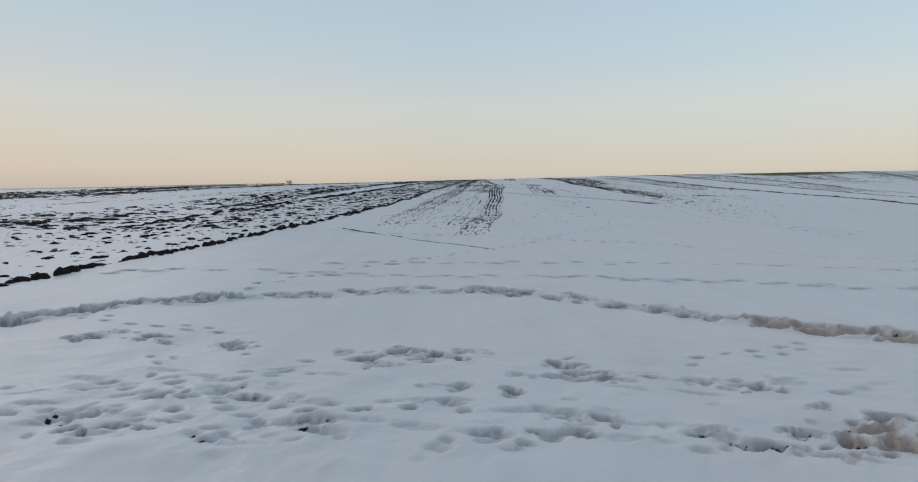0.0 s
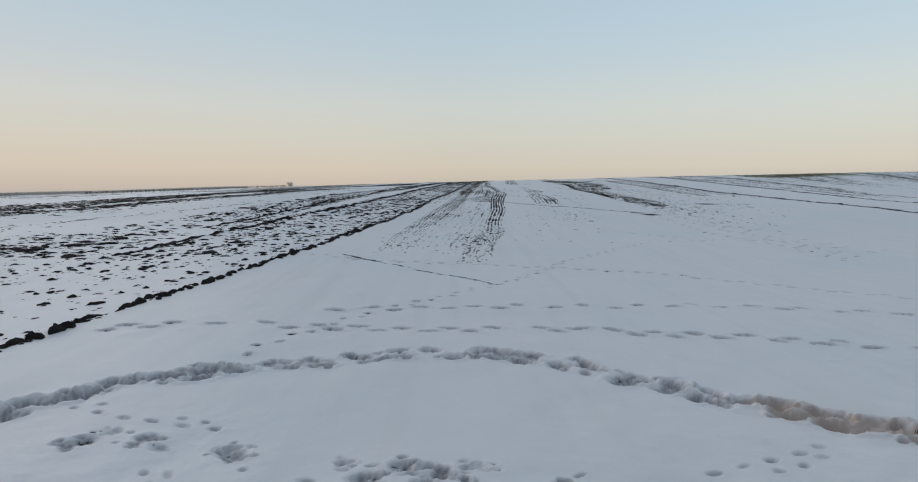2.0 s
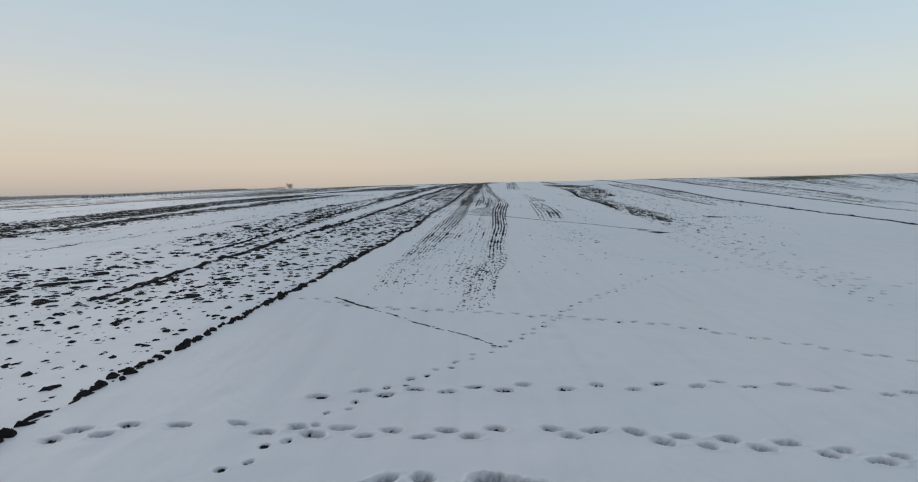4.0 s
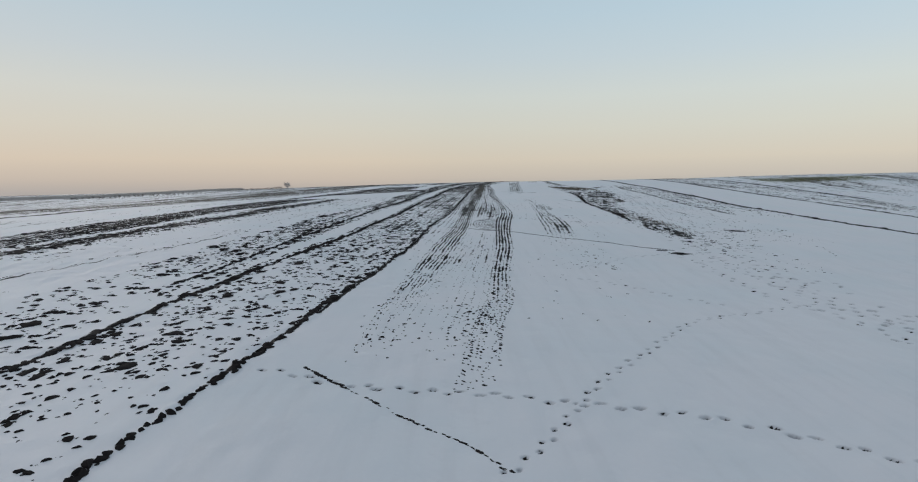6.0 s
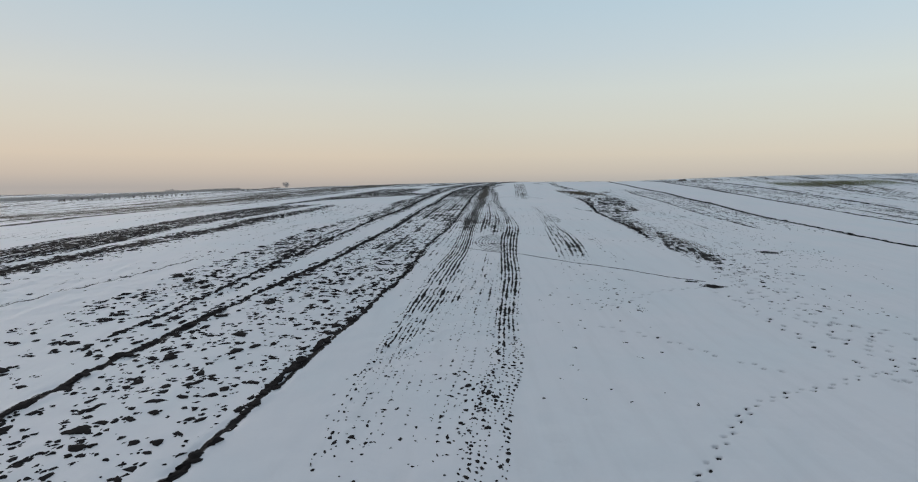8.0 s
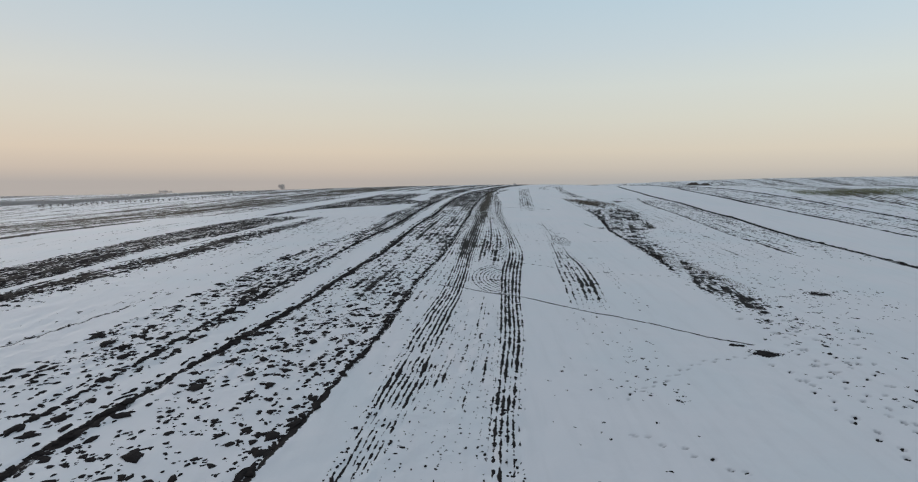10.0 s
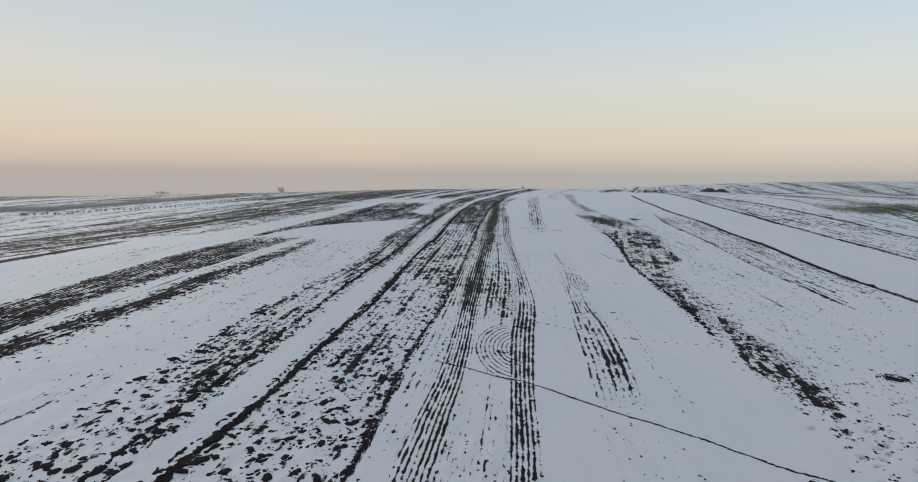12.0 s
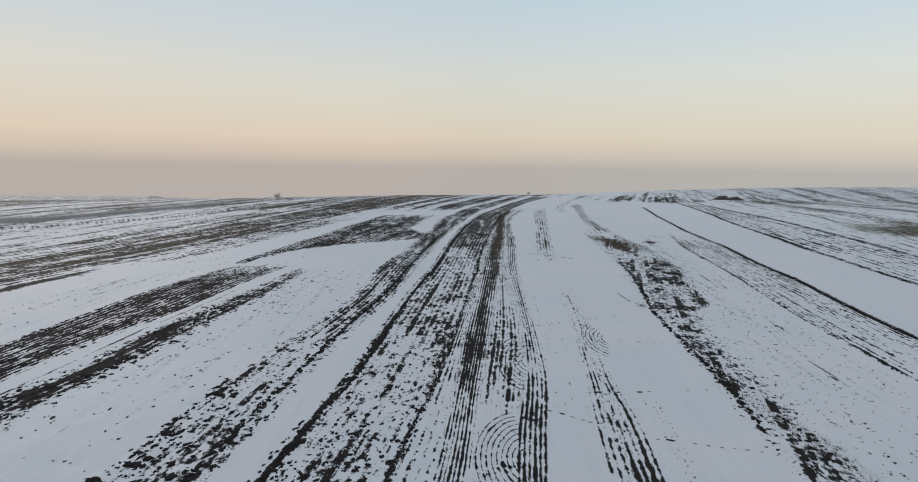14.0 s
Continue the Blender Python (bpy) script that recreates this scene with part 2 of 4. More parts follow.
PATCH_LOW = [(88, -22.6), (95, -22.0), (101, -18.4), (105, -13.0), (107, -8.5), (120, -7.8), (137, -5.2)]
PATCH_HIGH = [(88, -23.6), (97, -23.1), (105, -21.7), (115, -19.5), (129, -16.9), (137, -14.5)]
BANK_HIGH = [(91, -36.0), (97, -33.5), (112, -31.5), (120, -29.5), (132, -25.6)]
BANK_LOW = [(91, -33.0), (95, -29.8), (102, -27.8), (108, -26.2), (120, -22.6), (132, -18.8)]
LONG_RUT = [(84, -47.0), (93, -43.4), (102, -39.2), (116, -33.8), (130, -28.9), (150, -22.0)]
ROWS_A = [(20, -2.9), (27, -2.6), (30, -2.4), (37, -1.7), (43, -1.05), (50, -0.1), (61.5, 0.75), (70, 1.2), (80, 1.9), (99, 3.1), (116, 4.5), (136, 6.6), (150, 9.8)]
ROWS_A_END = [(20, -1.7), (27, -1.5), (30, -1.2), (37, -0.15), (43, 0.6), (50, 1.4), (61.5, 2.1), (70, 2.8), (80, 3.5), (99, 4.8), (116, 6.1), (136, 7.6), (150, 11.2)]
ROWS_B = [(18, 0.0), (22, 0.45), (26, 0.95), (29, 1.35), (35, 1.95), (43, 2.75), (48, 3.1), (55, 3.6), (61, 4.3), (70, 4.9), (80, 4.95), (90, 5.0), (103, 5.6), (134, 7.8), (150, 11.6)]
ROWS_B_END = [(18, 1.2), (22, 1.5), (26, 1.95), (29, 2.5), (35, 3.0), (43, 3.95), (48, 4.25), (55, 5.0), (61, 5.7), (70, 5.95), (80, 6.1), (90, 6.2), (103, 6.9), (134, 8.8), (150, 12.8)]
ROWS_C = [(43, 6.2), (53, 7.1), (57, 7.35), (62, 7.9), (67, 8.3), (75, 8.7), (81, 9.0)]
ROWS_C_END = [(43, 8.3), (53, 9.4), (57, 9.6), (62, 9.45), (67, 9.7), (75, 10.2), (81, 10.3)]
ROWS_D = [(95, 8.6), (115, 10.4), (146, 13.2)]
ROWS_D_END = [(95, 10.7), (115, 12.5), (146, 15.4)]
HEADLAND = [(36, 15.5), (54, 14.9), (61, 15.2), (68, 15.3), (75, 15.5), (81, 16.3), (92, 17.0), (100, 17.0), (111, 17.6), (125, 19.1), (140, 20.4), (157, 21.9)]
HEADLAND_END = [(36, 18.5), (54, 17.8), (60, 18.0), (68, 18.2), (74, 19.0), (79, 21.0), (83, 21.9), (92, 23.2), (102, 22.6), (111, 21.8), (125, 21.0), (157, 24.5)]
DITCH = [(45, 36.5), (60, 34.2), (71.5, 33.3), (80, 33.0), (88, 33.2), (97, 32.7), (105, 32.8), (113, 32.1), (125, 32.4), (150, 35.5)]
RUT = [(55, 27.5), (71, 27.2), (83, 27.4), (97, 27.6), (105, 27.9), (112, 28.6)]
EDGE_FAR = [(60, 48.0), (88, 44.9), (96, 43.6), (109, 42.2), (121, 41.8), (141, 43.9), (180, 50.0)]
EDGE_ROWS = [(60, 58.0), (101, 54.2), (116, 51.4), (132, 50.3), (142, 49.8), (180, 54.0)]
EDGE_LAST = [(90, 64.0), (111, 60.6), (121, 58.7), (132, 60.2), (148, 61.4), (180, 65.5)]

# how much soil shows: (left edge, right edge, from y, to y, share, softness)
# and the count of rows across it with the share of the soil that keeps to them
PATCHES = [
    (BAND_LOW, CLODS_LEFT, 30, 92, 0.30, 2.0, 0, 0),
    ([(28, -44.0), (100, -36.0)], PLOUGH_HIGH, 34, 90, 0.30, 2.0, 0, 0),
    (FURROW_BACK, FURROW_FRONT, 36, 75, 0.43, 0.4, 11, 0.5),
    (FURROW_BACK, FURROW_FRONT, 66, 105, 0.53, 0.4, 11, 0.6),
    (FURROW_BACK, FURROW_FRONT, 95, 186, 0.61, 0.4, 11, 0.7),
    (CLODS_LEFT, CLODS_RIGHT, 36, 75, 0.45, 0.8, 10, 0.5),
    (CLODS_LEFT, CLODS_RIGHT, 66, 186, 0.59, 0.8, 10, 0.6),
    (BAND_HIGH, BAND_LOW, 32, 92, 0.66, 0.6, 4, 0.6),
    (PLOUGH_HIGH, PLOUGH_LOW, 30, 90, 0.66, 0.8, 14, 0.85),
    (PATCH_HIGH, PATCH_LOW, 94, 137, 0.62, 0.8, -1.5, 0.8),
    (BANK_HIGH, BANK_LOW, 93, 134, 0.47, 1.0, -1.5, 0.6),
    (ROWS_A, ROWS_A_END, 29, 60, 0.50, 0.3, 8, 1.0),
    (ROWS_A, ROWS_A_END, 52, 146, 0.60, 0.3, 8, 1.0),
    (ROWS_A_END, ROWS_B, 34, 51, 0.35, 0.3, 10, 1.0),
    (ROWS_A_END, ROWS_B, 56, 146, 0.47, 0.3, 8, 0.75),
    (ROWS_B, ROWS_B_END, 30, 64, 0.54, 0.3, 6, 1.0),
    (ROWS_B, ROWS_B_END, 60, 90, 0.42, 0.3, 6, 1.0),
    (ROWS_B, ROWS_B_END, 84, 146, 0.47, 0.3, 6, 1.0),
    (FURROW_FRONT, ROWS_A, 40, 68, 0.34, 0.3, 4, 1.0),
    (FURROW_FRONT, ROWS_A, 66, 146, 0.50, 0.3, 4, 1.0),
    (ROWS_C, ROWS_C_END, 46, 70, 0.43, 0.3, 7, 1.0),
    (ROWS_C, ROWS_C_END, 66, 82, 0.34, 0.3, 7, 1.0),
    (ROWS_D, ROWS_D_END, 94, 148, 0.40, 0.4, 6, 0.9),
    (HEADLAND, HEADLAND_END, 44, 116, 0.50, 0.8, -2.0, 0.4),
    (HEADLAND, HEADLAND_END, 112, 158, 0.46, 0.5, 5, 1.0),
    ([(55, 19.0), (120, 23)], [(55, 25.5), (120, 27)], 58, 112, 0.33, 2.0, 0, 0),
    (RUT, DITCH, 66, 112, 0.37, 0.5, 14, 1.0),
    (EDGE_FAR, EDGE_ROWS, 70, 182, 0.42, 1.0, 11, 0.9),
    (EDGE_ROWS, EDGE_LAST, 84, 182, 0.30, 1.0, 7, 0.9),
]


def shares(x, y):
    """Shares of bare soil and of brown (turf, and far haze tint) on the ground, 0 to 1, the count of the row and how
    far the soil keeps to rows.
    """
    soil, turf_haze = np.zeros_like(x), np.zeros_like(x)
    row, comb = np.zeros_like(x), np.zeros_like(x)
    wob = 0.35 * lattice(x * 0.35, y * 0.18, 5)

    def put(field, value):
        np.maximum(field, value, out=field)

    def step(v, soft):
        t = np.clip(v / soft * 0.5 + 0.5, 0, 1)
        return t * t * (3 - 2 * t)

    def drill(inside, share, count, keep):
        mine = inside * share > soil
        row[mine], comb[mine] = count[mine], keep
        put(soil, inside * share)

    for left, right, y0, y1, share, soft, count, keep in PATCHES:
        a, b = along(left, y), along(right, y)
        inside = step(x + wob * soft - a, soft) * step(b - x - wob * soft, soft) * step(y - y0, 6) * step(y1 - y, 8)
        drill(inside, share, (x - a) / np.maximum(b - a, 0.2) * count if count >= 0 else (0.24 * y - x) * count, keep)
    # snow lies thicker here and there
    soil *= np.clip(0.80 + y / 300, 0, 1) * (0.97 + 0.13 * lattice(x * 0.22, y * 0.09, 55) + 0.10 * lattice(x * 0.7, y * 0.35, 56))
    thin = lambda line, wide, y0, y1, share: put(soil, share * np.exp(-((x - along(line, y) + 0.4 * wob) / wide) ** 2) * step(y - y0, 4) * step(y1 - y, 8))
    thin(FURROW_FRONT, 0.17, 18, 186, 0.72)
    thin(FURROW_BACK, 0.30, 20, 186, 0.72)
    thin([(24, -22.2), (30, -19.95), (34.5, -18.8), (42.7, -15.85), (60, -13.4)], 0.14, 24, 50, 0.62)
    thin(DITCH, 0.50, 45, 108, 0.82)
    thin(DITCH, 0.36, 100, 150, 0.72)
    thin(RUT, 0.32, 62, 112, 0.58)
    thin(EDGE_FAR, 0.40, 60, 185, 0.75)
    thin(EDGE_ROWS, 0.45, 70, 185, 0.72)
    thin(EDGE_LAST, 0.5, 90, 185, 0.66)
    thin([(40, -24.2), (57, -21.9), (70, -20.0), (82, -18.2)], 0.16, 40, 84, 0.6)
    thin(LONG_RUT, 0.35, 86, 150, 0.62)
    # dark strip of turf in the drilled rows
    middle = along([(56, 0.9), (60, 1.1), (64, 1.3), (70, 1.95), (76, 2.35), (80, 2.8), (89, 3.6), (99, 4.1), (116, 5.4), (136, 6.9), (150, 10.4)], y)
    strip = np.exp(-((x - middle + wob * 0.5) / (0.58 + 0.30 * step(y - 82, 14))) ** 2) * step(y - 56, 6) * step(143 - y, 5)
    put(soil, strip * (0.76 + 0.20 * step(y - 88, 22)))
    put(turf_haze, strip * 0.7 * step(y - 92, 14))
    patch = np.exp(-((x - 19.3 + 0.10 * (y - 105)) / 2.0) ** 2 - ((y - 104) / 7) ** 2)
    put(soil, patch * 0.80)
    put(turf_haze, patch)
    patch = np.exp(-((x - 20.6) / 1.5) ** 2 - ((y - 80.0) / 3.2) ** 2)
    put(soil, patch * 0.70)
    put(turf_haze, 0.5 * patch)
    patch = np.exp(-((x - 24.8) / 2.6) ** 2 - ((y - 106.3) / 1.3) ** 2)
    put(soil, patch * 0.62)
    put(turf_haze, 0.5 * patch)
    # green corner of winter corn
    patch = step(x + wob - 58.5, 3) * step(76 + wob - x, 6) * step(y - 112 - (x - 60) * 0.10, 2) * step(120 + (x - 60) * 0.45 - y, 3)
    put(soil, patch * 0.58)
    put(turf_haze, patch)
    # bands of the far fields
    across = x - 0.30 * (y - 140)
    band = 0.9 * lattice(across * 0.40, y * 0.006 + 7.3, 11) + 0.8 * lattice(across * 1.4, y * 0.015, 12)
    far = step(y - np.where(x < along(CLODS_LEFT, y) - 1, 144, np.where(x > 26, 166, 184)), 8) * step(235 - y, 60)
    drill(far * np.clip(0.47 + 0.30 * band, 0, 0.74), 1.0, across * 1.1, 0.45)
    across = x - 0.345 * (y - 100)
    left = step(-30.5 - across + wob, 1.5) * step(y - 62, 6)
    band = 0.5 * lattice(across * 0.16, y * 0.004, 21) + 0.8 * lattice(across * 0.5, y * 0.006, 22) + 0.5 * lattice(across * 1.3, y * 0.01, 23)
    drill(left * np.clip(0.49 + 0.26 * band, 0.14, 0.68), 1.0, across * 0.9, 0.7)
    # the warm tint of haze, painted as brown into the far bands
    left = left * step(-36 - across, 3)
    put(turf_haze, left * 0.6)
    thin([(68, -41.5), (79, -38.8), (83, -37.8), (88.5, -36.6)], 1.1, 60, 88, 0.95)
    across = x - 0.05 * (y - 110)
    right = step(x - along(EDGE_LAST, y), 3) * step(y - 90, 20)
    band = 0.8 * lattice(across * 0.30, y * 0.006, 31) + 0.8 * lattice(across * 0.9, y * 0.012, 32)
    drill(right * np.clip(0.40 + 0.20 * band, 0, 0.62), 1.0, across * 0.9, 0.9)
    # these far bands are browned as well
    put(turf_haze, right * 0.45)
    return np.clip(soil, 0, 1), np.clip(turf_haze, 0, 1), row, comb


# ---- tracks in the snow: (x, y, half length, half width, depth, turn) ----
dice = random.Random(7)
PRINTS = []


def trail(line, gap, size=(0.17, 0.085), depth=0.07, sway=0.09, keep=1.0, bare=0.0):
    """A line of steps along (x, y) points."""
    side = 1
    for (ax, ay), (bx, by) in zip(line, line[1:]):
        length, angle = math.hypot(bx - ax, by - ay), math.atan2(by - ay, bx - ax)
        for k in range(max(1, round(length / gap))):
            f = (k + dice.uniform(0.3, 0.7)) / max(1, round(length / gap))
            side = -side
            if dice.random() > keep:
                continue
            off = side * sway + dice.uniform(-0.03, 0.03)
            s = dice.uniform(0.8, 1.2)
            PRINTS.append((ax + (bx - ax) * f - math.sin(angle) * off, ay + (by - ay) * f + math.cos(angle) * off,
                           size[0] * s, size[1] * dice.uniform(0.85, 1.2), depth * dice.uniform(0.6, 1.25), angle + dice.uniform(-0.25, 0.25), bare if dice.random() < 0.7 else 0.0))


# the trodden path
PATH = [(-5.3, 6.6), (-4.6, 7.2), (-4.0, 7.95), (-3.2, 8.4), (-2.2, 8.75), (-1.2, 9.08), (-0.6, 9.33), (0.2, 9.32), (0.9, 9.2), (1.4, 9.0), (2.0, 8.4),
        (2.5, 7.95), (2.9, 7.6), (3.3, 7.1), (3.9, 6.8), (4.4, 6.4), (4.9, 5.95), (6.0, 5.1)]
trail(PATH[:4], 0.2, (0.28, 0.12), 0.07, 0.03)
trail(PATH[3:], 0.34, (0.24, 0.11), 0.045, 0.09, 0.6)
trail(PATH[11:], 0.4, (0.20, 0.13), 0.09, 0.16)
trail(PATH, 0.46, (0.17, 0.12), 0.095, 0.14, bare=0.4)
trail(PATH, 0.75, (0.19, 0.11), 0.08, 0.24, 0.7)
trail(PATH, 0.30, (0.09, 0.07), 0.06, 0.20, 0.85, bare=0.35)
trail(PATH, 0.5, (0.06, 0.05), 0.05, 0.3, 0.7, bare=0.3)
trail([(-6.2, 10.7), (-4.9, 11.0), (-3.6, 11.08), (-2.3, 11.03), (-1.1, 10.98), (0.1, 10.98), (1.4, 11.0), (2.8, 10.92), (4.1, 10.6), (5.3, 10.37), (6.3, 9.95), (8.5, 9.6)], 0.38,
      (0.16, 0.10), 0.075, 0.14, 0.85, bare=0.5)
trail([(-2.6, 12.6), (0.2, 13.0), (1.2, 13.1), (3.1, 13.1), (5.0, 13.35), (6.2, 13.3), (8.0, 12.9), (9.1, 12.75), (13, 12.3)], 0.62, (0.16, 0.085), 0.075, 0.12, bare=1.0)
trail([(-3.2, 9.0), (-2.95, 9.8), (-2.2, 11.5), (-1.3, 12.8), (-0.4, 14.0), (0.5, 15.1), (1.6, 16.5), (2.2, 17.5), (3.1, 19.2), (3.9, 20.5), (4.8, 21.7), (5.9, 23.0), (6.8, 24.2), (7.5, 25.2), (8.7, 26.5), (10.5, 27.6), (11.7, 28.0), (13.4, 29.0), (14.9, 29.4)],
      0.36, (0.075, 0.058), 0.06, 0.085, bare=1.3)
trail([(-4.9, 21.1), (-3.0, 20.25), (-1.4, 19.8), (0.9, 19.6), (2.9, 19.1), (5.4, 18.5), (7.3, 17.4), (9.0, 16.2), (11.0, 14.8), (15, 13)], 0.40, (0.12, 0.075), 0.06, 0.10, bare=1.0)
trail([(13.3, 39.9), (13.6, 38.0), (13.5, 35.6), (13.6, 33.1), (13.5, 31.1), (14.0, 30.1), (14.2, 28.9), (14.6, 27.7), (14.8, 24.5), (14.4, 21.0)], 0.55, (0.12, 0.07), 0.08, 0.14, bare=1.4)
trail([(15.3, 42.4), (15.0, 39.4), (15.0, 36.3), (15.2, 34.2), (15.1, 31.9), (15.3, 29.2), (15.8, 27.5), (16.0, 23.0)], 0.55, (0.12, 0.07), 0.08, 0.2, bare=1.4)
trail([(16.6, 41.0), (16.4, 37.0), (16.3, 33.0), (16.1, 30.0), (16.6, 26.0)], 0.6, (0.12, 0.07), 0.07, 0.25, 0.8, bare=1.3)
trail([(6.5, 36.2), (8.3, 37.8), (10.4, 39.7), (13.0, 40.6)], 0.42, (0.09, 0.06), 0.05, 0.08, bare=0.9)
trail([(6.0, 34.0), (7.1, 33.1), (8.1, 32.2), (9.2, 30.8), (10.3, 29.6), (11.1, 28.7)], 0.45, (0.09, 0.06), 0.05, 0.12, 0.8, bare=0.9)
for k in range(60):
    f = dice.random()
    y = 24 + 22 * f
    PRINTS.append((16.6 - 0.02 * (y - 20) + dice.gauss(0, 1.3), y, dice.uniform(0.12, 0.2), dice.uniform(0.07, 0.11), dice.uniform(0.04, 0.08), dice.uniform(0, 3.1), 0.5 if dice.random() < 0.4 else 0.0))
# the trampled ground about the start, largest hollows first
HOLLOWS = [(-2.10, 3.67, 0.19, 0.10, 0.09), (-0.93, 3.71, 0.28, 0.13, 0.075), (-3.63, 6.02, 0.19, 0.16, 0.07), (-3.04, 6.11, 0.15, 0.14, 0.06), (-2.10, 5.80, 0.18, 0.18, 0.08),
           (-0.79, 5.26, 0.16, 0.15, 0.06), (-0.50, 5.45, 0.15, 0.15, 0.08), (-0.14, 5.27, 0.11, 0.15, 0.08), (-1.45, 4.18, 0.22, 0.08, 0.06), (-2.10, 4.27, 0.12, 0.09, 0.05),
           (0.97, 5.00, 0.16, 0.16, 0.08), (1.25, 4.68, 0.13, 0.11, 0.05), (0.97, 3.70, 0.07, 0.09, 0.07), (1.48, 3.44, 0.15, 0.10, 0.07), (1.86, 3.31, 0.16, 0.09, 0.09),
           (2.36, 4.41, 0.11, 0.11, 0.09), (2.80, 3.80, 0.09, 0.11, 0.11), (2.66, 3.58, 0.10, 0.08, 0.11), (2.38, 3.40, 0.13, 0.10, 0.13)]
# faint small steps between the hollows
for line in ([(-3.9, 4.2), (-2.2, 4.6), (-0.9, 4.95), (0.2, 5.2)], [(2.0, 5.1), (2.7, 5.4), (3.6, 5.8)], [(-2.7, 5.5), (-2.45, 5.1), (-2.2, 4.6)],
             [(0.3, 4.6), (1.2, 4.75), (2.0, 4.5), (2.9, 4.2)], [(-3.2, 3.8), (-1.6, 3.9), (0.0, 4.0), (1.2, 3.7)], [(-4.3, 7.0), (-3.6, 6.7), (-2.2, 6.4)]):
    trail(line, 0.17, (0.07, 0.04), 0.022, 0.08, 0.75)
HOLLOWS += [(0.27, 3.46, 0.14, 0.10, 0.06), (0.65, 3.46, 0.14, 0.08, 0.05), (2.58, 3.32, 0.12, 0.10, 0.12), (-2.54, 3.95, 0.09, 0.10, 0.05), (0.44, 4.27, 0.06, 0.08, 0.06)]
# shallower steps lead from one hollow to the next
for x, y, a, b, d in list(HOLLOWS):
    for k in range(2):
        HOLLOWS.append((x + dice.uniform(-0.5, 0.5), y + dice.uniform(-0.25, 0.25), dice.uniform(0.07, 0.18), dice.uniform(0.05, 0.09), dice.uniform(0.02, 0.045)))
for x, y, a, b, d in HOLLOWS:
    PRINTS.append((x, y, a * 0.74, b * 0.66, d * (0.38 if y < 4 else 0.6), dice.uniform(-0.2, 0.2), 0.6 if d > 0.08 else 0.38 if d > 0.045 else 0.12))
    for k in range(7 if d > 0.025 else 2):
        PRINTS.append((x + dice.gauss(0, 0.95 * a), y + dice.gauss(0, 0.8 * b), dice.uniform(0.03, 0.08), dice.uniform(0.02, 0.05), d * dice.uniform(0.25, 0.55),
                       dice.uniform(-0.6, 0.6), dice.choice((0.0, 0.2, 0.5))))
for k in range(70):
    PRINTS.append((dice.uniform(-3.4, 3.4), dice.uniform(3.1, 5.0), dice.uniform(0.05, 0.2), dice.uniform(0.03, 0.06), dice.uniform(0.005, 0.016), dice.uniform(-0.4, 0.4), 0.0))


# ---- the ground: one sheet, fine near the start, out to the horizon ----
SHEET = {}


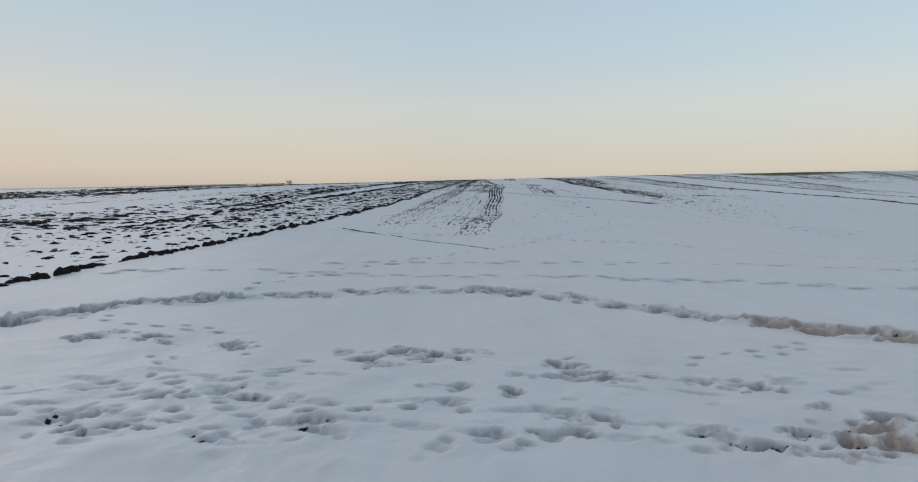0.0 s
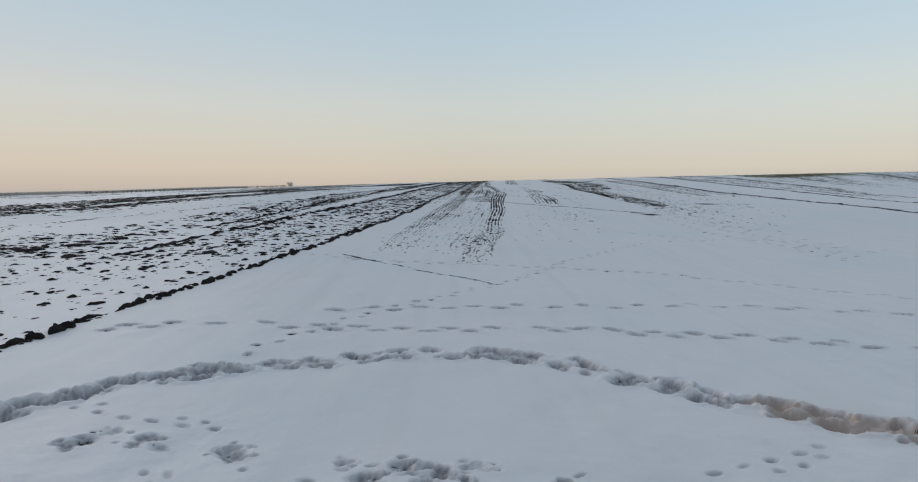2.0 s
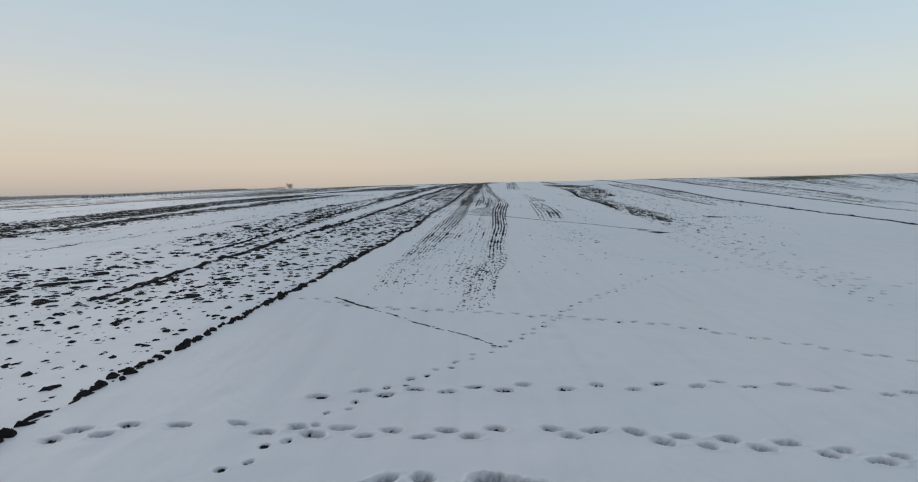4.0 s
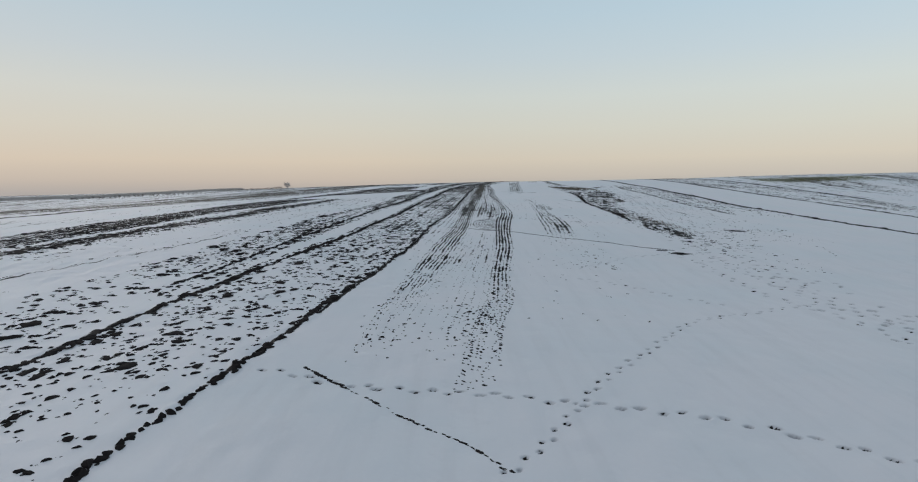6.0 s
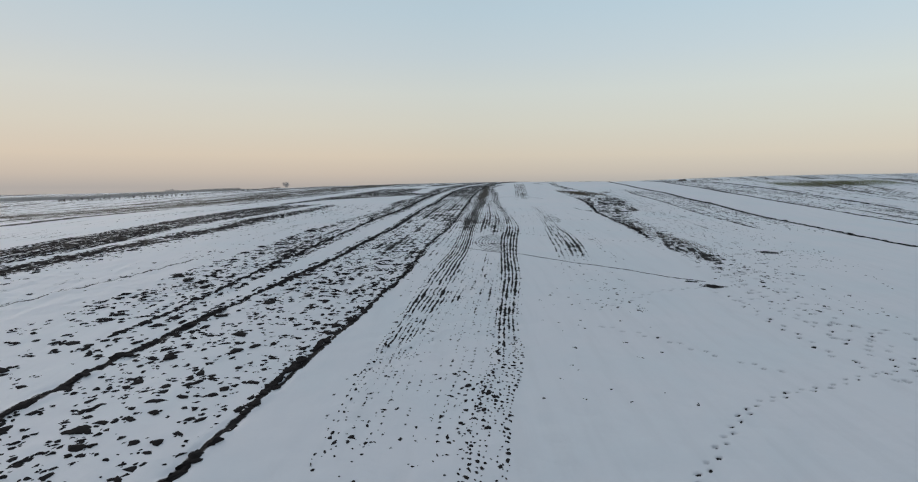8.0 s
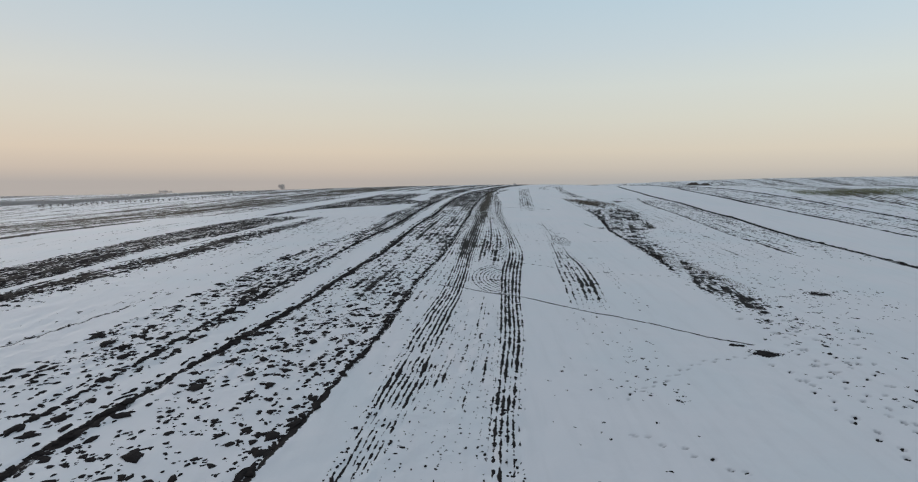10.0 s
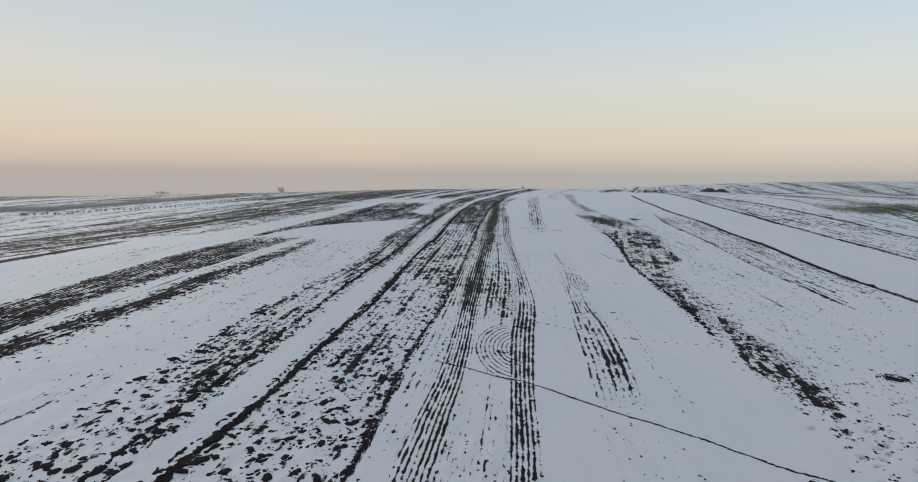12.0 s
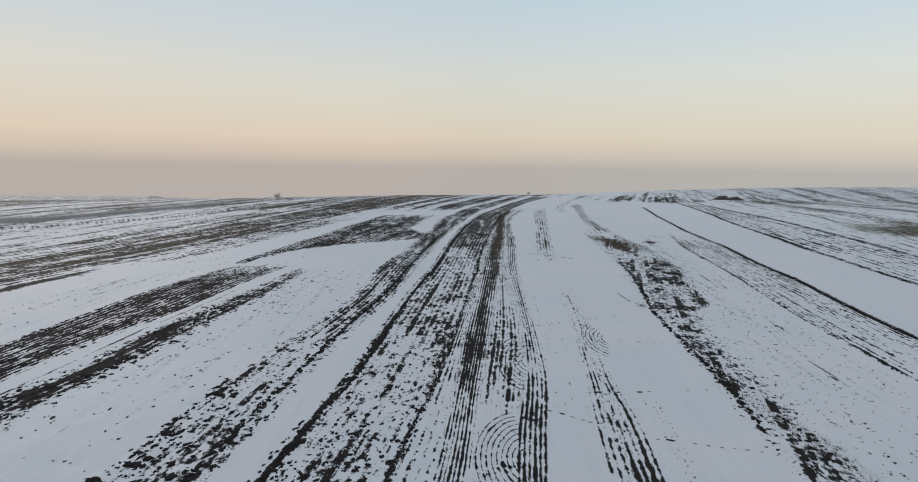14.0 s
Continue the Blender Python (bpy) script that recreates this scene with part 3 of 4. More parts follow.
def build_ground():
    rows = [-4000, -1200, -300, -80, -20, -6, -1, 1.0, 2.0, 2.6]
    y = 3.0
    while y < 4200:
        rows.append(y)
        y += max(0.022, 0.0027 * y) if y < 45 else 0.006 * y if y < 400 else 0.05 * y
    rows = np.array(rows)
    inner = np.linspace(-1, 1, 680)
    outer = np.array([1.03, 1.08, 1.15, 1.3, 1.6, 2.2, 3.5, 7, 20, 80, 400])
    cols = np.concatenate([-outer[::-1], inner, outer])
    wide = np.where(rows > 2, 0.88 * rows + 1.2, 3.0)
    X = np.clip(cols[None, :] * wide[:, None], -6000, 6000)
    X[:, 0], X[:, -1] = -6000, 6000
    Y = np.repeat(rows[:, None], len(cols), 1)
    Z = land(X, Y)
    soil, turf_haze, row, comb = shares(X, Y)
    near = np.clip(1.5 - Y / 60, 0, 1) * (Y > 0)
    Z += near * (0.022 * lattice(X * 0.8, Y * 0.5, 1) + 0.017 * lattice(X * 2.3, Y * 1.8, 2) + 0.004 * lattice(X * 7, Y * 6, 3))
    Z += np.clip(2.2 - Y / 3.6, 0, 1) * (Y > 0) * (0.009 * lattice(X * 3.1, Y * 3.6, 14) + 0.007 * lattice(X * 6.3, Y * 7.5, 15) + 0.0035 * lattice(X * 17, Y * 17, 16) * (lattice(X * 1.1, Y * 1.4, 17) > -0.1))
    Z += 0.06 * lattice(X * 0.16, Y * 0.12, 4) * (Y > 0)
    # ploughed ground heaves under the snow
    Z += np.clip(soil * 3, 0, 1) * np.clip(1.5 - Y / 60, 0, 1) * (0.065 * lattice(X * 2.2, Y * 1.3, 6) + 0.03 * lattice(X * 5, Y * 3.5, 7))
    pit_shade = np.zeros_like(X)
    for px, py, a, b, depth, turn, mud in PRINTS:
        r0, r1 = np.searchsorted(rows, [py - 2.2 * a, py + 2.2 * a])
        w = wide[min(r0, len(rows) - 1)]
        c0, c1 = np.searchsorted(cols, [(px - 2.4 * a) / w - 0.04, (px + 2.4 * a) / w + 0.04])
        block = (slice(max(r0 - 1, 0), r1 + 1), slice(max(c0 - 1, 0), c1 + 1))
        dx, dy = X[block] - px, Y[block] - py
        u, v = dx * math.cos(turn) + dy * math.sin(turn), dy * math.cos(turn) - dx * math.sin(turn)
        wobble = 0.24 * lattice(X[block] * 9, Y[block] * 9, 8) + 0.09 * lattice(X[block] * 29, Y[block] * 29, 9)
        q = np.sqrt((u / a) ** 2 + (v / b) ** 2) + wobble
        pit = np.clip((1.45 - q) / 0.95, 0, 1.0)
        pit = pit * pit * (3 - 2 * pit)
        core = np.clip(1.05 - q, 0, 0.6) / 0.6
        rough = 1 + 0.2 * lattice(X[block] * 22, Y[block] * 22, 10) + 0.10 * lattice(X[block] * 45, Y[block] * 45, 13)
        rim = np.exp(-((q - 1.55) / 0.3) ** 2) * (1 + 0.9 * lattice(X[block] * 17, Y[block] * 17, 18))
        floor = Z[block] - depth * (0.62 * pit + 0.42 * core * rough) + 0.17 * depth * rim + 0.09 * depth * pit * lattice(X[block] * 26, Y[block] * 26, 19)
        Z[block] = np.where(q < 1.3, np.minimum(floor, Z[block]), floor)
        speck = lattice(X[block] * 24, Y[block] * 24, 25) + 0.7 * lattice(X[block] * 52, Y[block] * 47, 26)
        soil[block] = np.maximum(soil[block], mud * np.clip(1.15 - q, 0, 0.5) / 0.5 * np.clip(0.65 + 0.75 * speck, 0, 1.4))
        # painted shade fills the hollow, stronger in deeper prints
        pit_shade[block] = np.maximum(pit_shade[block], np.clip(pit * (0.85 + 0.5 * speck), 0, 1) * np.clip(depth / 0.032, 0, 1))
    # muddy stretch of the path and the corner by the start
    slush = np.zeros_like(X)
    for px, py, size in ((3.75, 6.9, 0.42), (4.4, 6.4, 0.35), (5.0, 5.85, 0.4), (2.65, 3.45, 0.34)):
        slush += 1.7 * np.exp(-((X - px) ** 2 + (Y - py) ** 2) / size**2)
    slush = np.clip(slush * (0.25 + 1.1 * pit_shade), 0, 1)
    SHEET.update(rows=rows, cols=cols, wide=wide, high=Z)
    n, m = Z.shape
    mesh = bpy.data.meshes.new("ground")
    mesh.vertices.add(n * m)
    mesh.vertices.foreach_set("co", np.stack([X, Y, Z], -1).astype(np.float32).ravel())
    at = np.arange(n * m).reshape(n, m)
    faces = np.stack([at[:-1, :-1], at[:-1, 1:], at[1:, 1:], at[1:, :-1]], -1).reshape(-1, 4)
    mesh.loops.add(faces.size)
    mesh.loops.foreach_set("vertex_index", faces.ravel().astype(np.int32))
    mesh.polygons.add(len(faces))
    mesh.polygons.foreach_set("loop_start", np.arange(0, faces.size, 4, dtype=np.int32))
    mesh.polygons.foreach_set("use_smooth", np.ones(len(faces), bool))
    for name, values in (("soil", soil), ("turf_haze", turf_haze), ("row", row), ("comb", comb), ("slush", slush), ("pit_shade", pit_shade)):
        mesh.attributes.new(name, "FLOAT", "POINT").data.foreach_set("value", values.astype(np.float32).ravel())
    mesh.update(calc_edges=True)
    mesh.materials.append(SNOW)
    return tagged(new("ground", mesh), "snow-covered farmland with footprints and bare soil showing through", "ground", kind="structure")


build_ground()


def level(x, y):
    """Height of the snow's surface in metres."""
    x, y = np.asarray(x, float), np.asarray(y, float)
    rows, cols, wide, high = SHEET["rows"], SHEET["cols"], SHEET["wide"], SHEET["high"]
    i = np.clip(np.searchsorted(rows, y) - 1, 0, len(rows) - 2)
    f = np.clip((y - rows[i]) / (rows[i + 1] - rows[i]), 0, 1)
    c = x / (wide[i] * (1 - f) + wide[i + 1] * f)
    j = np.clip(np.searchsorted(cols, c) - 1, 0, len(cols) - 2)
    g = np.clip((c - cols[j]) / (cols[j + 1] - cols[j]), 0, 1)
    return (high[i, j] * (1 - g) + high[i, j + 1] * g) * (1 - f) + (high[i + 1, j] * (1 - g) + high[i + 1, j + 1] * g) * f


# ---- clods and tufts: lumps of earth that stand out of the snow ----
rng = np.random.default_rng(3)
def ringed():
    """A low lump: three rings and a tip, the rings in step."""
    pts, faces = [], []
    for r, z in ((1.0, -0.3), (0.88, 0.35), (0.5, 0.85)):
        pts += [(r * math.cos(1.0472 * k), r * math.sin(1.0472 * k), z) for k in range(6)]
    pts.append((0, 0, 1.0))
    for base in (0, 6):
        for k in range(6):
            j = (k + 1) % 6
            faces += [(base + k, base + j, base + 6 + j), (base + k, base + 6 + j, base + 6 + k)]
    faces += [(12 + k, 12 + (k + 1) % 6, 18) for k in range(6)]
    return np.array(pts, float), np.array(faces)


LUMP, LUMP_FACES = ringed()
FAR_LUMP = np.array([(math.cos(1.2566 * k) * q, math.sin(1.2566 * k) * q, z) for q, z in ((1.0, -0.3), (0.72, 0.6)) for k in range(5)] + [(0, 0, 1.0)])
FAR_FACES = np.array([f for k in range(5) for j in [(k + 1) % 5] for f in ((k, j, 5 + j), (k, 5 + j, 5 + k), (5 + k, 5 + j, 10))])


def mesh_of(name, verts, tris, material, smooth=False):
    mesh = bpy.data.meshes.new(name)
    mesh.vertices.add(len(verts))
    mesh.vertices.foreach_set("co", np.asarray(verts, np.float32).ravel())
    mesh.loops.add(tris.size)
    mesh.loops.foreach_set("vertex_index", tris.ravel().astype(np.int32))
    mesh.polygons.add(len(tris))
    mesh.polygons.foreach_set("loop_start", np.arange(0, tris.size, 3, dtype=np.int32))
    mesh.polygons.foreach_set("use_smooth", np.full(len(tris), smooth))
    mesh.update(calc_edges=True)
    mesh.materials.append(material)
    return mesh


def lumps(name, x, y, a, b, h, turn, material, label, category, ragged_by=0.45):
    """Many lumps in one mesh: half length a along turn, half width b, height h."""
    every_vert, every_tri, total = [], [], 0
    for shape, faces, sides, mine in ((LUMP, LUMP_FACES, 6, y < 44), (FAR_LUMP, FAR_FACES, 5, y >= 44)):
        count = int(mine.sum())
        if not count:
            continue
        p = np.repeat(shape[None], count, 0) * rng.uniform(0.82, 1.18, (count, len(shape), 3))
        ragged = rng.uniform(1 - 1.1 * ragged_by, 1 + 0.9 * ragged_by, (count, sides))
        p[:, :, :2] *= np.concatenate([ragged] * (len(shape) // sides) + [np.ones((count, 1))], 1)[:, :, None]
        p *= np.stack([a[mine], b[mine], 0.42 * h[mine]], -1)[:, None]
        c, s = np.cos(turn[mine])[:, None], np.sin(turn[mine])[:, None]
        wx, wy = p[:, :, 0] * c - p[:, :, 1] * s + x[mine][:, None], p[:, :, 0] * s + p[:, :, 1] * c + y[mine][:, None]
        every_vert.append(np.stack([wx, wy, p[:, :, 2] + level(x[mine], y[mine])[:, None]], -1).reshape(-1, 3))
        every_tri.append((faces[None] + (np.arange(count) * len(shape))[:, None, None]).reshape(-1, 3) + total)
        total += count * len(shape)
    verts, tris = np.concatenate(every_vert), np.concatenate(every_tri)
    return tagged(new(name, mesh_of(name, verts, tris, material)), label, category, kind="stuff")


def scattered(left, right, y0, y1, per_m2, y_bias=0.0):
    """Random places between two edges, thinned along lattice noise so that they gather."""
    most = max(along(right, y) - along(left, y) for y in np.linspace(y0, y1, 20))
    count = int((y1 - y0) * most * per_m2 * 2.2)
    y = rng.uniform(y0, y1, count)
    l, r = along(left, y), along(right, y)
    x = l + rng.uniform(0, most, count)
    keep = (x < r) & (rng.uniform(0, 1, count) < np.clip(0.5 + 0.35 * lattice(x * 0.9, y * 0.25, 51) + 0.2 * lattice(x * 0.3, y * 0.1, 52), 0.08, 1))
    return x[keep], y[keep]


def heading(line, y):
    return np.arctan2(np.ones_like(y), (along(line, y + 1) - along(line, y - 1)) / 2)


def clod_field(left, right, y0, y1, per_m2, size, label, name="soil_clods", material=SOIL):
    x, y = scattered(left, right, y0, y1, per_m2)
    k = len(x)
    s = size * np.exp(rng.normal(-0.1, 0.42, k)).clip(0.3, 2.0)
    # crumbs broken off the clods lie about them
    x = np.concatenate([x] + [x + rng.normal(0, 1.1, k) * s for _ in range(2)])
    y = np.concatenate([y] + [y + rng.normal(0, 1.1, k) * s for _ in range(2)])
    s = np.concatenate([s] + [s * rng.uniform(0.25, 0.6, k) for _ in range(2)])
    k = len(x)
    return lumps(name, x, y, s * rng.uniform(0.9, 1.6, k), s * rng.uniform(0.7, 1.1, k), s * rng.uniform(0.38, 0.68, k), heading(left, y) + rng.normal(0, 0.6, k), material, label, "soil")


def row_field(left, right, y0, y1, count, share, label, name="drilled_rows", size=0.05, step=0.2, wander=0.12, long=(1.6, 3.4), stray=0.5, slant=0.35, weights=(1.0,), phase=None):
    """Broken rows of earth between two edges; share may be a list of (y, share)."""
    xs, ys, bulk = [], [], []
    for k in range(count):
        f = (k + 0.5) / count
        y = np.arange(y0, y1, step)
        if phase is None:
            y = y + rng.uniform(-0.7 * step, 0.7 * step, len(y))
        else:
            y = y + k * phase + rng.normal(0, 0.12 * step, len(y))
        weight = np.interp(f, np.linspace(0, 1, len(weights)), weights)
        want = 0.5 * weight * (np.interp(y, *zip(*share)) if isinstance(share, list) else share)
        gate = np.clip(want + 0.22 * lattice(np.full_like(y, k * 0.45), y * 0.11, 61) + 0.3 * lattice(np.full_like(y, k * 3.1), y * 0.55, 62), 0.02, 1)
        y = y[rng.uniform(0, 1, len(y)) < gate]
        ys.append(y)
        bulk.append(np.full(len(y), 0.6 + 0.4 * weight))
        xs.append(along(left, y) * (1 - f) + along(right, y) * f + rng.normal(0, stray * size, len(y)) + wander * lattice(y * 0.3, y * 0 + k * (0.2 if wander < 0.2 else 1.7), 63))
    x, y = np.concatenate(xs), np.concatenate(ys)
    k = len(x)
    s = size * np.concatenate(bulk) * np.exp(rng.normal(-0.05, 0.35, k) + 0.25 * lattice(x * 0.8, y * 0.3, 65)).clip(0.4, 1.6)
    return lumps(name, x, y, s * rng.uniform(0.75 + 0.12 * long[0], 0.9 + 0.33 * long[1], k), s * rng.uniform(0.6, 1.05, k), s * rng.uniform(0.5, 0.9, k), heading(left, y) + rng.normal(0, 0.10, k) + slant * (0.35 + lattice(x * 0.4, y * 0.25, 64)), SOIL, label, "soil", 0.5)


def ridge(line, y0, y1, size, per_m, share, label, name="furrow_ridge"):
    count = int((y1 - y0) * per_m)
    y = rng.uniform(y0, y1, count)
    gate = np.clip(share + 0.5 * lattice(y * 0.35, y * 0 + 3.3, 71) + np.clip((y - 30) / 60, 0, 0.3), 0, 1)
    y = y[rng.uniform(0, 1, count) < gate]
    k = len(y)
    s = size * np.exp(rng.normal(0, 0.35, k))
    x = along(line, y) + rng.normal(0, size * 0.6, k) + 0.15 * lattice(y * 0.25, y * 0 + 1.7, 72)
    return lumps(name, x, y, s * rng.uniform(1.0, 1.8, k), s * rng.uniform(0.6, 1.0, k), s * rng.uniform(0.5, 0.95, k), heading(line, y) + rng.normal(0, 0.35, k), SOIL, label, "soil")


PLOUGHED = "dark wet soil clods lying on the snowy ploughed strip"
DRILLED = "broken dark rows of a drilled field in snow"
FAINT = "faint rows of a drilled field in snow"
RIDGED = "dark plough ridges with snow between"


def beside(line, shift):
    return [(y, x + shift) for y, x in line]


# the strip between the two furrows
clod_field([(18, -11.6), *FURROW_BACK[2:]], FURROW_FRONT, 20, 55, 2.3, 0.12, PLOUGHED)
clod_field([(8, -12.6), *FURROW_BACK[1:]], FURROW_FRONT, 24, 62, 2.4, 0.06, PLOUGHED)
clod_field(FURROW_BACK, FURROW_FRONT, 58, 185, 1.6, 0.075, PLOUGHED)
row_field(FURROW_BACK, FURROW_FRONT, 46, 185, 11, [(46, 0.2), (56, 0.6), (150, 0.72)], RIDGED, "plough_ridges", 0.075, 0.26, 0.15, (2.0, 4.2), 0.4, 0.1)
row_field(FURROW_BACK, FURROW_FRONT, 34, 64, 11, [(34, 0.2), (50, 0.5), (64, 0.3)], RIDGED, "plough_ridges", 0.085, 0.26, 0.2, (1.1, 2.4), 0.5)
# the strip beyond it
clod_field(CLODS_LEFT, CLODS_RIGHT, 20, 60, 2.2, 0.15, "dark soil clods in a ploughed strip half under snow")
clod_field(CLODS_LEFT, CLODS_RIGHT, 20, 66, 3.0, 0.075, "dark soil clods in a ploughed strip half under snow")
clod_field(CLODS_LEFT, CLODS_RIGHT, 62, 185, 2.2, 0.08, "dark soil clods in a ploughed strip half under snow")
row_field(CLODS_LEFT, CLODS_RIGHT, 52, 185, 10, [(52, 0.2), (64, 0.55), (150, 0.7)], RIDGED, "plough_ridges", 0.085, 0.28, 0.2, (2.0, 4.0), 0.4, 0.1)
row_field(CLODS_LEFT, CLODS_RIGHT, 34, 70, 10, [(34, 0.2), (50, 0.42), (70, 0.3)], RIDGED, "plough_ridges", 0.08, 0.28, 0.25, (1.1, 2.4), 0.5)
# dense band and the wide ploughed land
clod_field(beside(BAND_HIGH, -0.3), beside(BAND_LOW, 0.4), 32, 88, 9.0, 0.10, "dense dark clods along the edge of ploughed land")
clod_field(BAND_LOW, beside(BAND_LOW, 2.6), 36, 88, 1.1, 0.085, "few scattered clods on smooth snow")
clod_field(PLOUGH_HIGH, PLOUGH_LOW, 30, 90, 3.0, 0.07, "dark ploughed earth with snow between its ridges")
row_field(PLOUGH_HIGH, PLOUGH_LOW, 30, 90, 14, 0.88, RIDGED, "plough_ridges", 0.12, 0.26, 0.12, (1.8, 4.4), 0.3, 0.08)
row_field(BANK_HIGH, BANK_LOW, 93, 134, 9, 0.6, RIDGED, "plough_ridges", 0.10, 0.3, 0.15, (1.6, 3.6), 0.4, 0.1)
row_field(PATCH_HIGH, PATCH_LOW, 92, 137, 16, 0.8, RIDGED, "plough_ridges", 0.12, 0.3, 0.3, (1.4, 3.2), 0.4)
clod_field(PATCH_HIGH, PATCH_LOW, 92, 137, 1.0, 0.10, "dark ploughed earth with snow between its ridges")
row_field(beside(PLOUGH_HIGH, -7), beside(PLOUGH_HIGH, -1.5), 55, 98, 4, 0.22, "faint dark rows in the snow", size=0.07)
row_field(BAND_LOW, CLODS_LEFT, 40, 88, 5, 0.07, FAINT, size=0.06)
clod_field(BAND_LOW, CLODS_LEFT, 32, 88, 0.35, 0.075, "few scattered clods on smooth snow")
row_field([(30, -20.3), (34.5, -19.1), (42.7, -16.1), (60, -13.6)], [(30, -19.6), (34.5, -18.5), (42.7, -15.6), (60, -13.2)], 30, 50, 2, 0.6, "thin dark wheel ruts in snow", "wheel_ruts", 0.05)
# drilled rows
row_field(ROWS_A, ROWS_A_END, 26, 146, 8, [(26, 0.2), (31, 0.6), (50, 0.8), (146, 0.8)], DRILLED, size=0.046, step=0.2, wander=0.05, long=(1.8, 4.5), slant=0.1, weights=(0.5, 1.4, 1.3, 0.3, 1.1, 0.2, 1.2, 0.7))
row_field(ROWS_A, ROWS_A_END, 21, 32, 8, [(21, 0.1), (24, 0.75), (28, 1.0), (32, 0.8)], DRILLED, size=0.036, step=0.24, long=(1.4, 3.6), wander=0.06, slant=0.15, weights=(0.5, 1.4, 1.3, 0.4, 1.1, 0.3, 1.1, 0.7))
row_field(ROWS_B, ROWS_B_END, 19.5, 31, 8, [(19.5, 0.7), (21, 1.6), (27, 1.7), (31, 1.3)], DRILLED, size=0.047, step=0.25, long=(1.0, 3.2), phase=0.17, weights=(0.7, 1.1, 0.7, 1.2), slant=0.6)
row_field([(21, -0.1), (25, -0.05), (29, 0.6)], [(21, 0.7), (25, 0.9), (29, 1.3)], 22, 28, 4, [(22, 0.4), (24, 1.1), (28, 0.8)], DRILLED, size=0.055, step=0.34, long=(1.0, 3.2), phase=0.17, slant=0.6)
row_field(ROWS_B, ROWS_B_END, 22, 146, 6, [(22, 0.15), (28, 0.5), (36, 0.9), (52, 1.0), (146, 0.84)], DRILLED, size=0.05, step=0.19, wander=0.05, long=(1.2, 3.6), slant=0.15, weights=(0.3, 1.3, 1.5, 0.5, 1.3, 0.2))
row_field(ROWS_A_END, ROWS_B, 24, 146, 8, [(23, 0.3), (28, 0.65), (33, 0.65), (40, 0.55), (48, 0.36), (50, 0.05), (57, 0.05), (60, 0.3), (72, 0.45), (150, 0.6)], FAINT, size=0.032, wander=0.05)
row_field(FURROW_FRONT, ROWS_A, 40, 146, 4, [(40, 0.12), (60, 0.5), (80, 0.75)], FAINT, size=0.06, wander=0.05)
row_field(ROWS_C, ROWS_C_END, 43, 82, 8, [(43, 0.3), (47, 0.85), (64, 0.9), (72, 0.55), (82, 0.2)], DRILLED, size=0.037, step=0.17, wander=0.05, long=(1.8, 4.6), slant=0.14, weights=(0.4, 0.7, 0.8, 1.25, 0.8, 1.25, 0.6))
row_field(ROWS_D, ROWS_D_END, 94, 146, 9, 0.5, FAINT, size=0.06, wander=0.05)
row_field([(43, 9.6), (60, 10.4)], [(43, 10.6), (60, 11.2)], 46, 60, 3, 0.4, FAINT, size=0.04)
row_field(beside(ROWS_B_END, 0.3), ROWS_C, 58, 80, 5, 0.10, FAINT, size=0.038)
clod_field([(26, 2.5), (44, 5.0)], [(26, 8.0), (44, 9.5)], 26, 45, 0.4, 0.045, "crumbs of soil on smooth snow")
clod_field([(33, 6.0), (40, 6.0)], [(33, 9.0), (40, 9.6)], 36, 42, 3.6, 0.038, "crumbs of soil on smooth snow")
clod_field([(20, -3.5), (40, -2.0)], [(20, 0.5), (40, 2.5)], 22, 40, 0.8, 0.04, "crumbs of soil on smooth snow")
# the headland and the fields to its side
row_field(HEADLAND, HEADLAND_END, 108, 150, 5, 0.4, FAINT, size=0.08)
clod_field(HEADLAND, HEADLAND_END, 42, 110, 7.0, 0.065, "dark clods and turf along the headland")
clod_field([(40, 13.8), (54, 14.6), (90, 16)], [(40, 20), (54, 20.5), (90, 23)], 36, 95, 1.6, 0.055, "small clods strewn beside the headland")
clod_field([(55, 19.0), (120, 25)], [(55, 26.0), (120, 28)], 46, 112, 1.7, 0.05, "small clods sprinkled over the snowy field")
row_field(RUT, DITCH, 62, 112, 12, 0.5, "faint dark rows in the snowy field", size=0.07)
row_field(EDGE_FAR, EDGE_ROWS, 84, 150, 13, 0.4, "faint dark rows in the snowy field", size=0.10, step=0.35)
ridge(beside(CLODS_RIGHT, -0.9), 30, 112, 0.12, 13.0, 0.65, "ridge of dark clods in the ploughed strip")
ridge(FURROW_FRONT, 22, 45, 0.10, 6.0, 0.65, "dark furrow ridge at the edge of the ploughed strip")
ridge(FURROW_FRONT, 24, 185, 0.075, 15.0, 0.65, "dark furrow ridge at the edge of the ploughed strip")
ridge(FURROW_BACK, 20, 185, 0.105, 19.0, 0.75, "dark furrow ridge between two ploughed strips")
ridge([(y, x - 0.45) for y, x in FURROW_BACK], 30, 185, 0.09, 6.0, 0.35, "dark furrow ridge between two ploughed strips")
ridge([(y, x + 0.25) for y, x in HEADLAND], 56, 94, 0.13, 11.0, 0.75, "dark furrow ridge along the headland")
ridge(DITCH, 45, 150, 0.13, 13.0, 0.75, "dark boundary furrow through the snow")
ridge(RUT, 66, 112, 0.09, 5.0, 0.35, "dark rut in the snow")
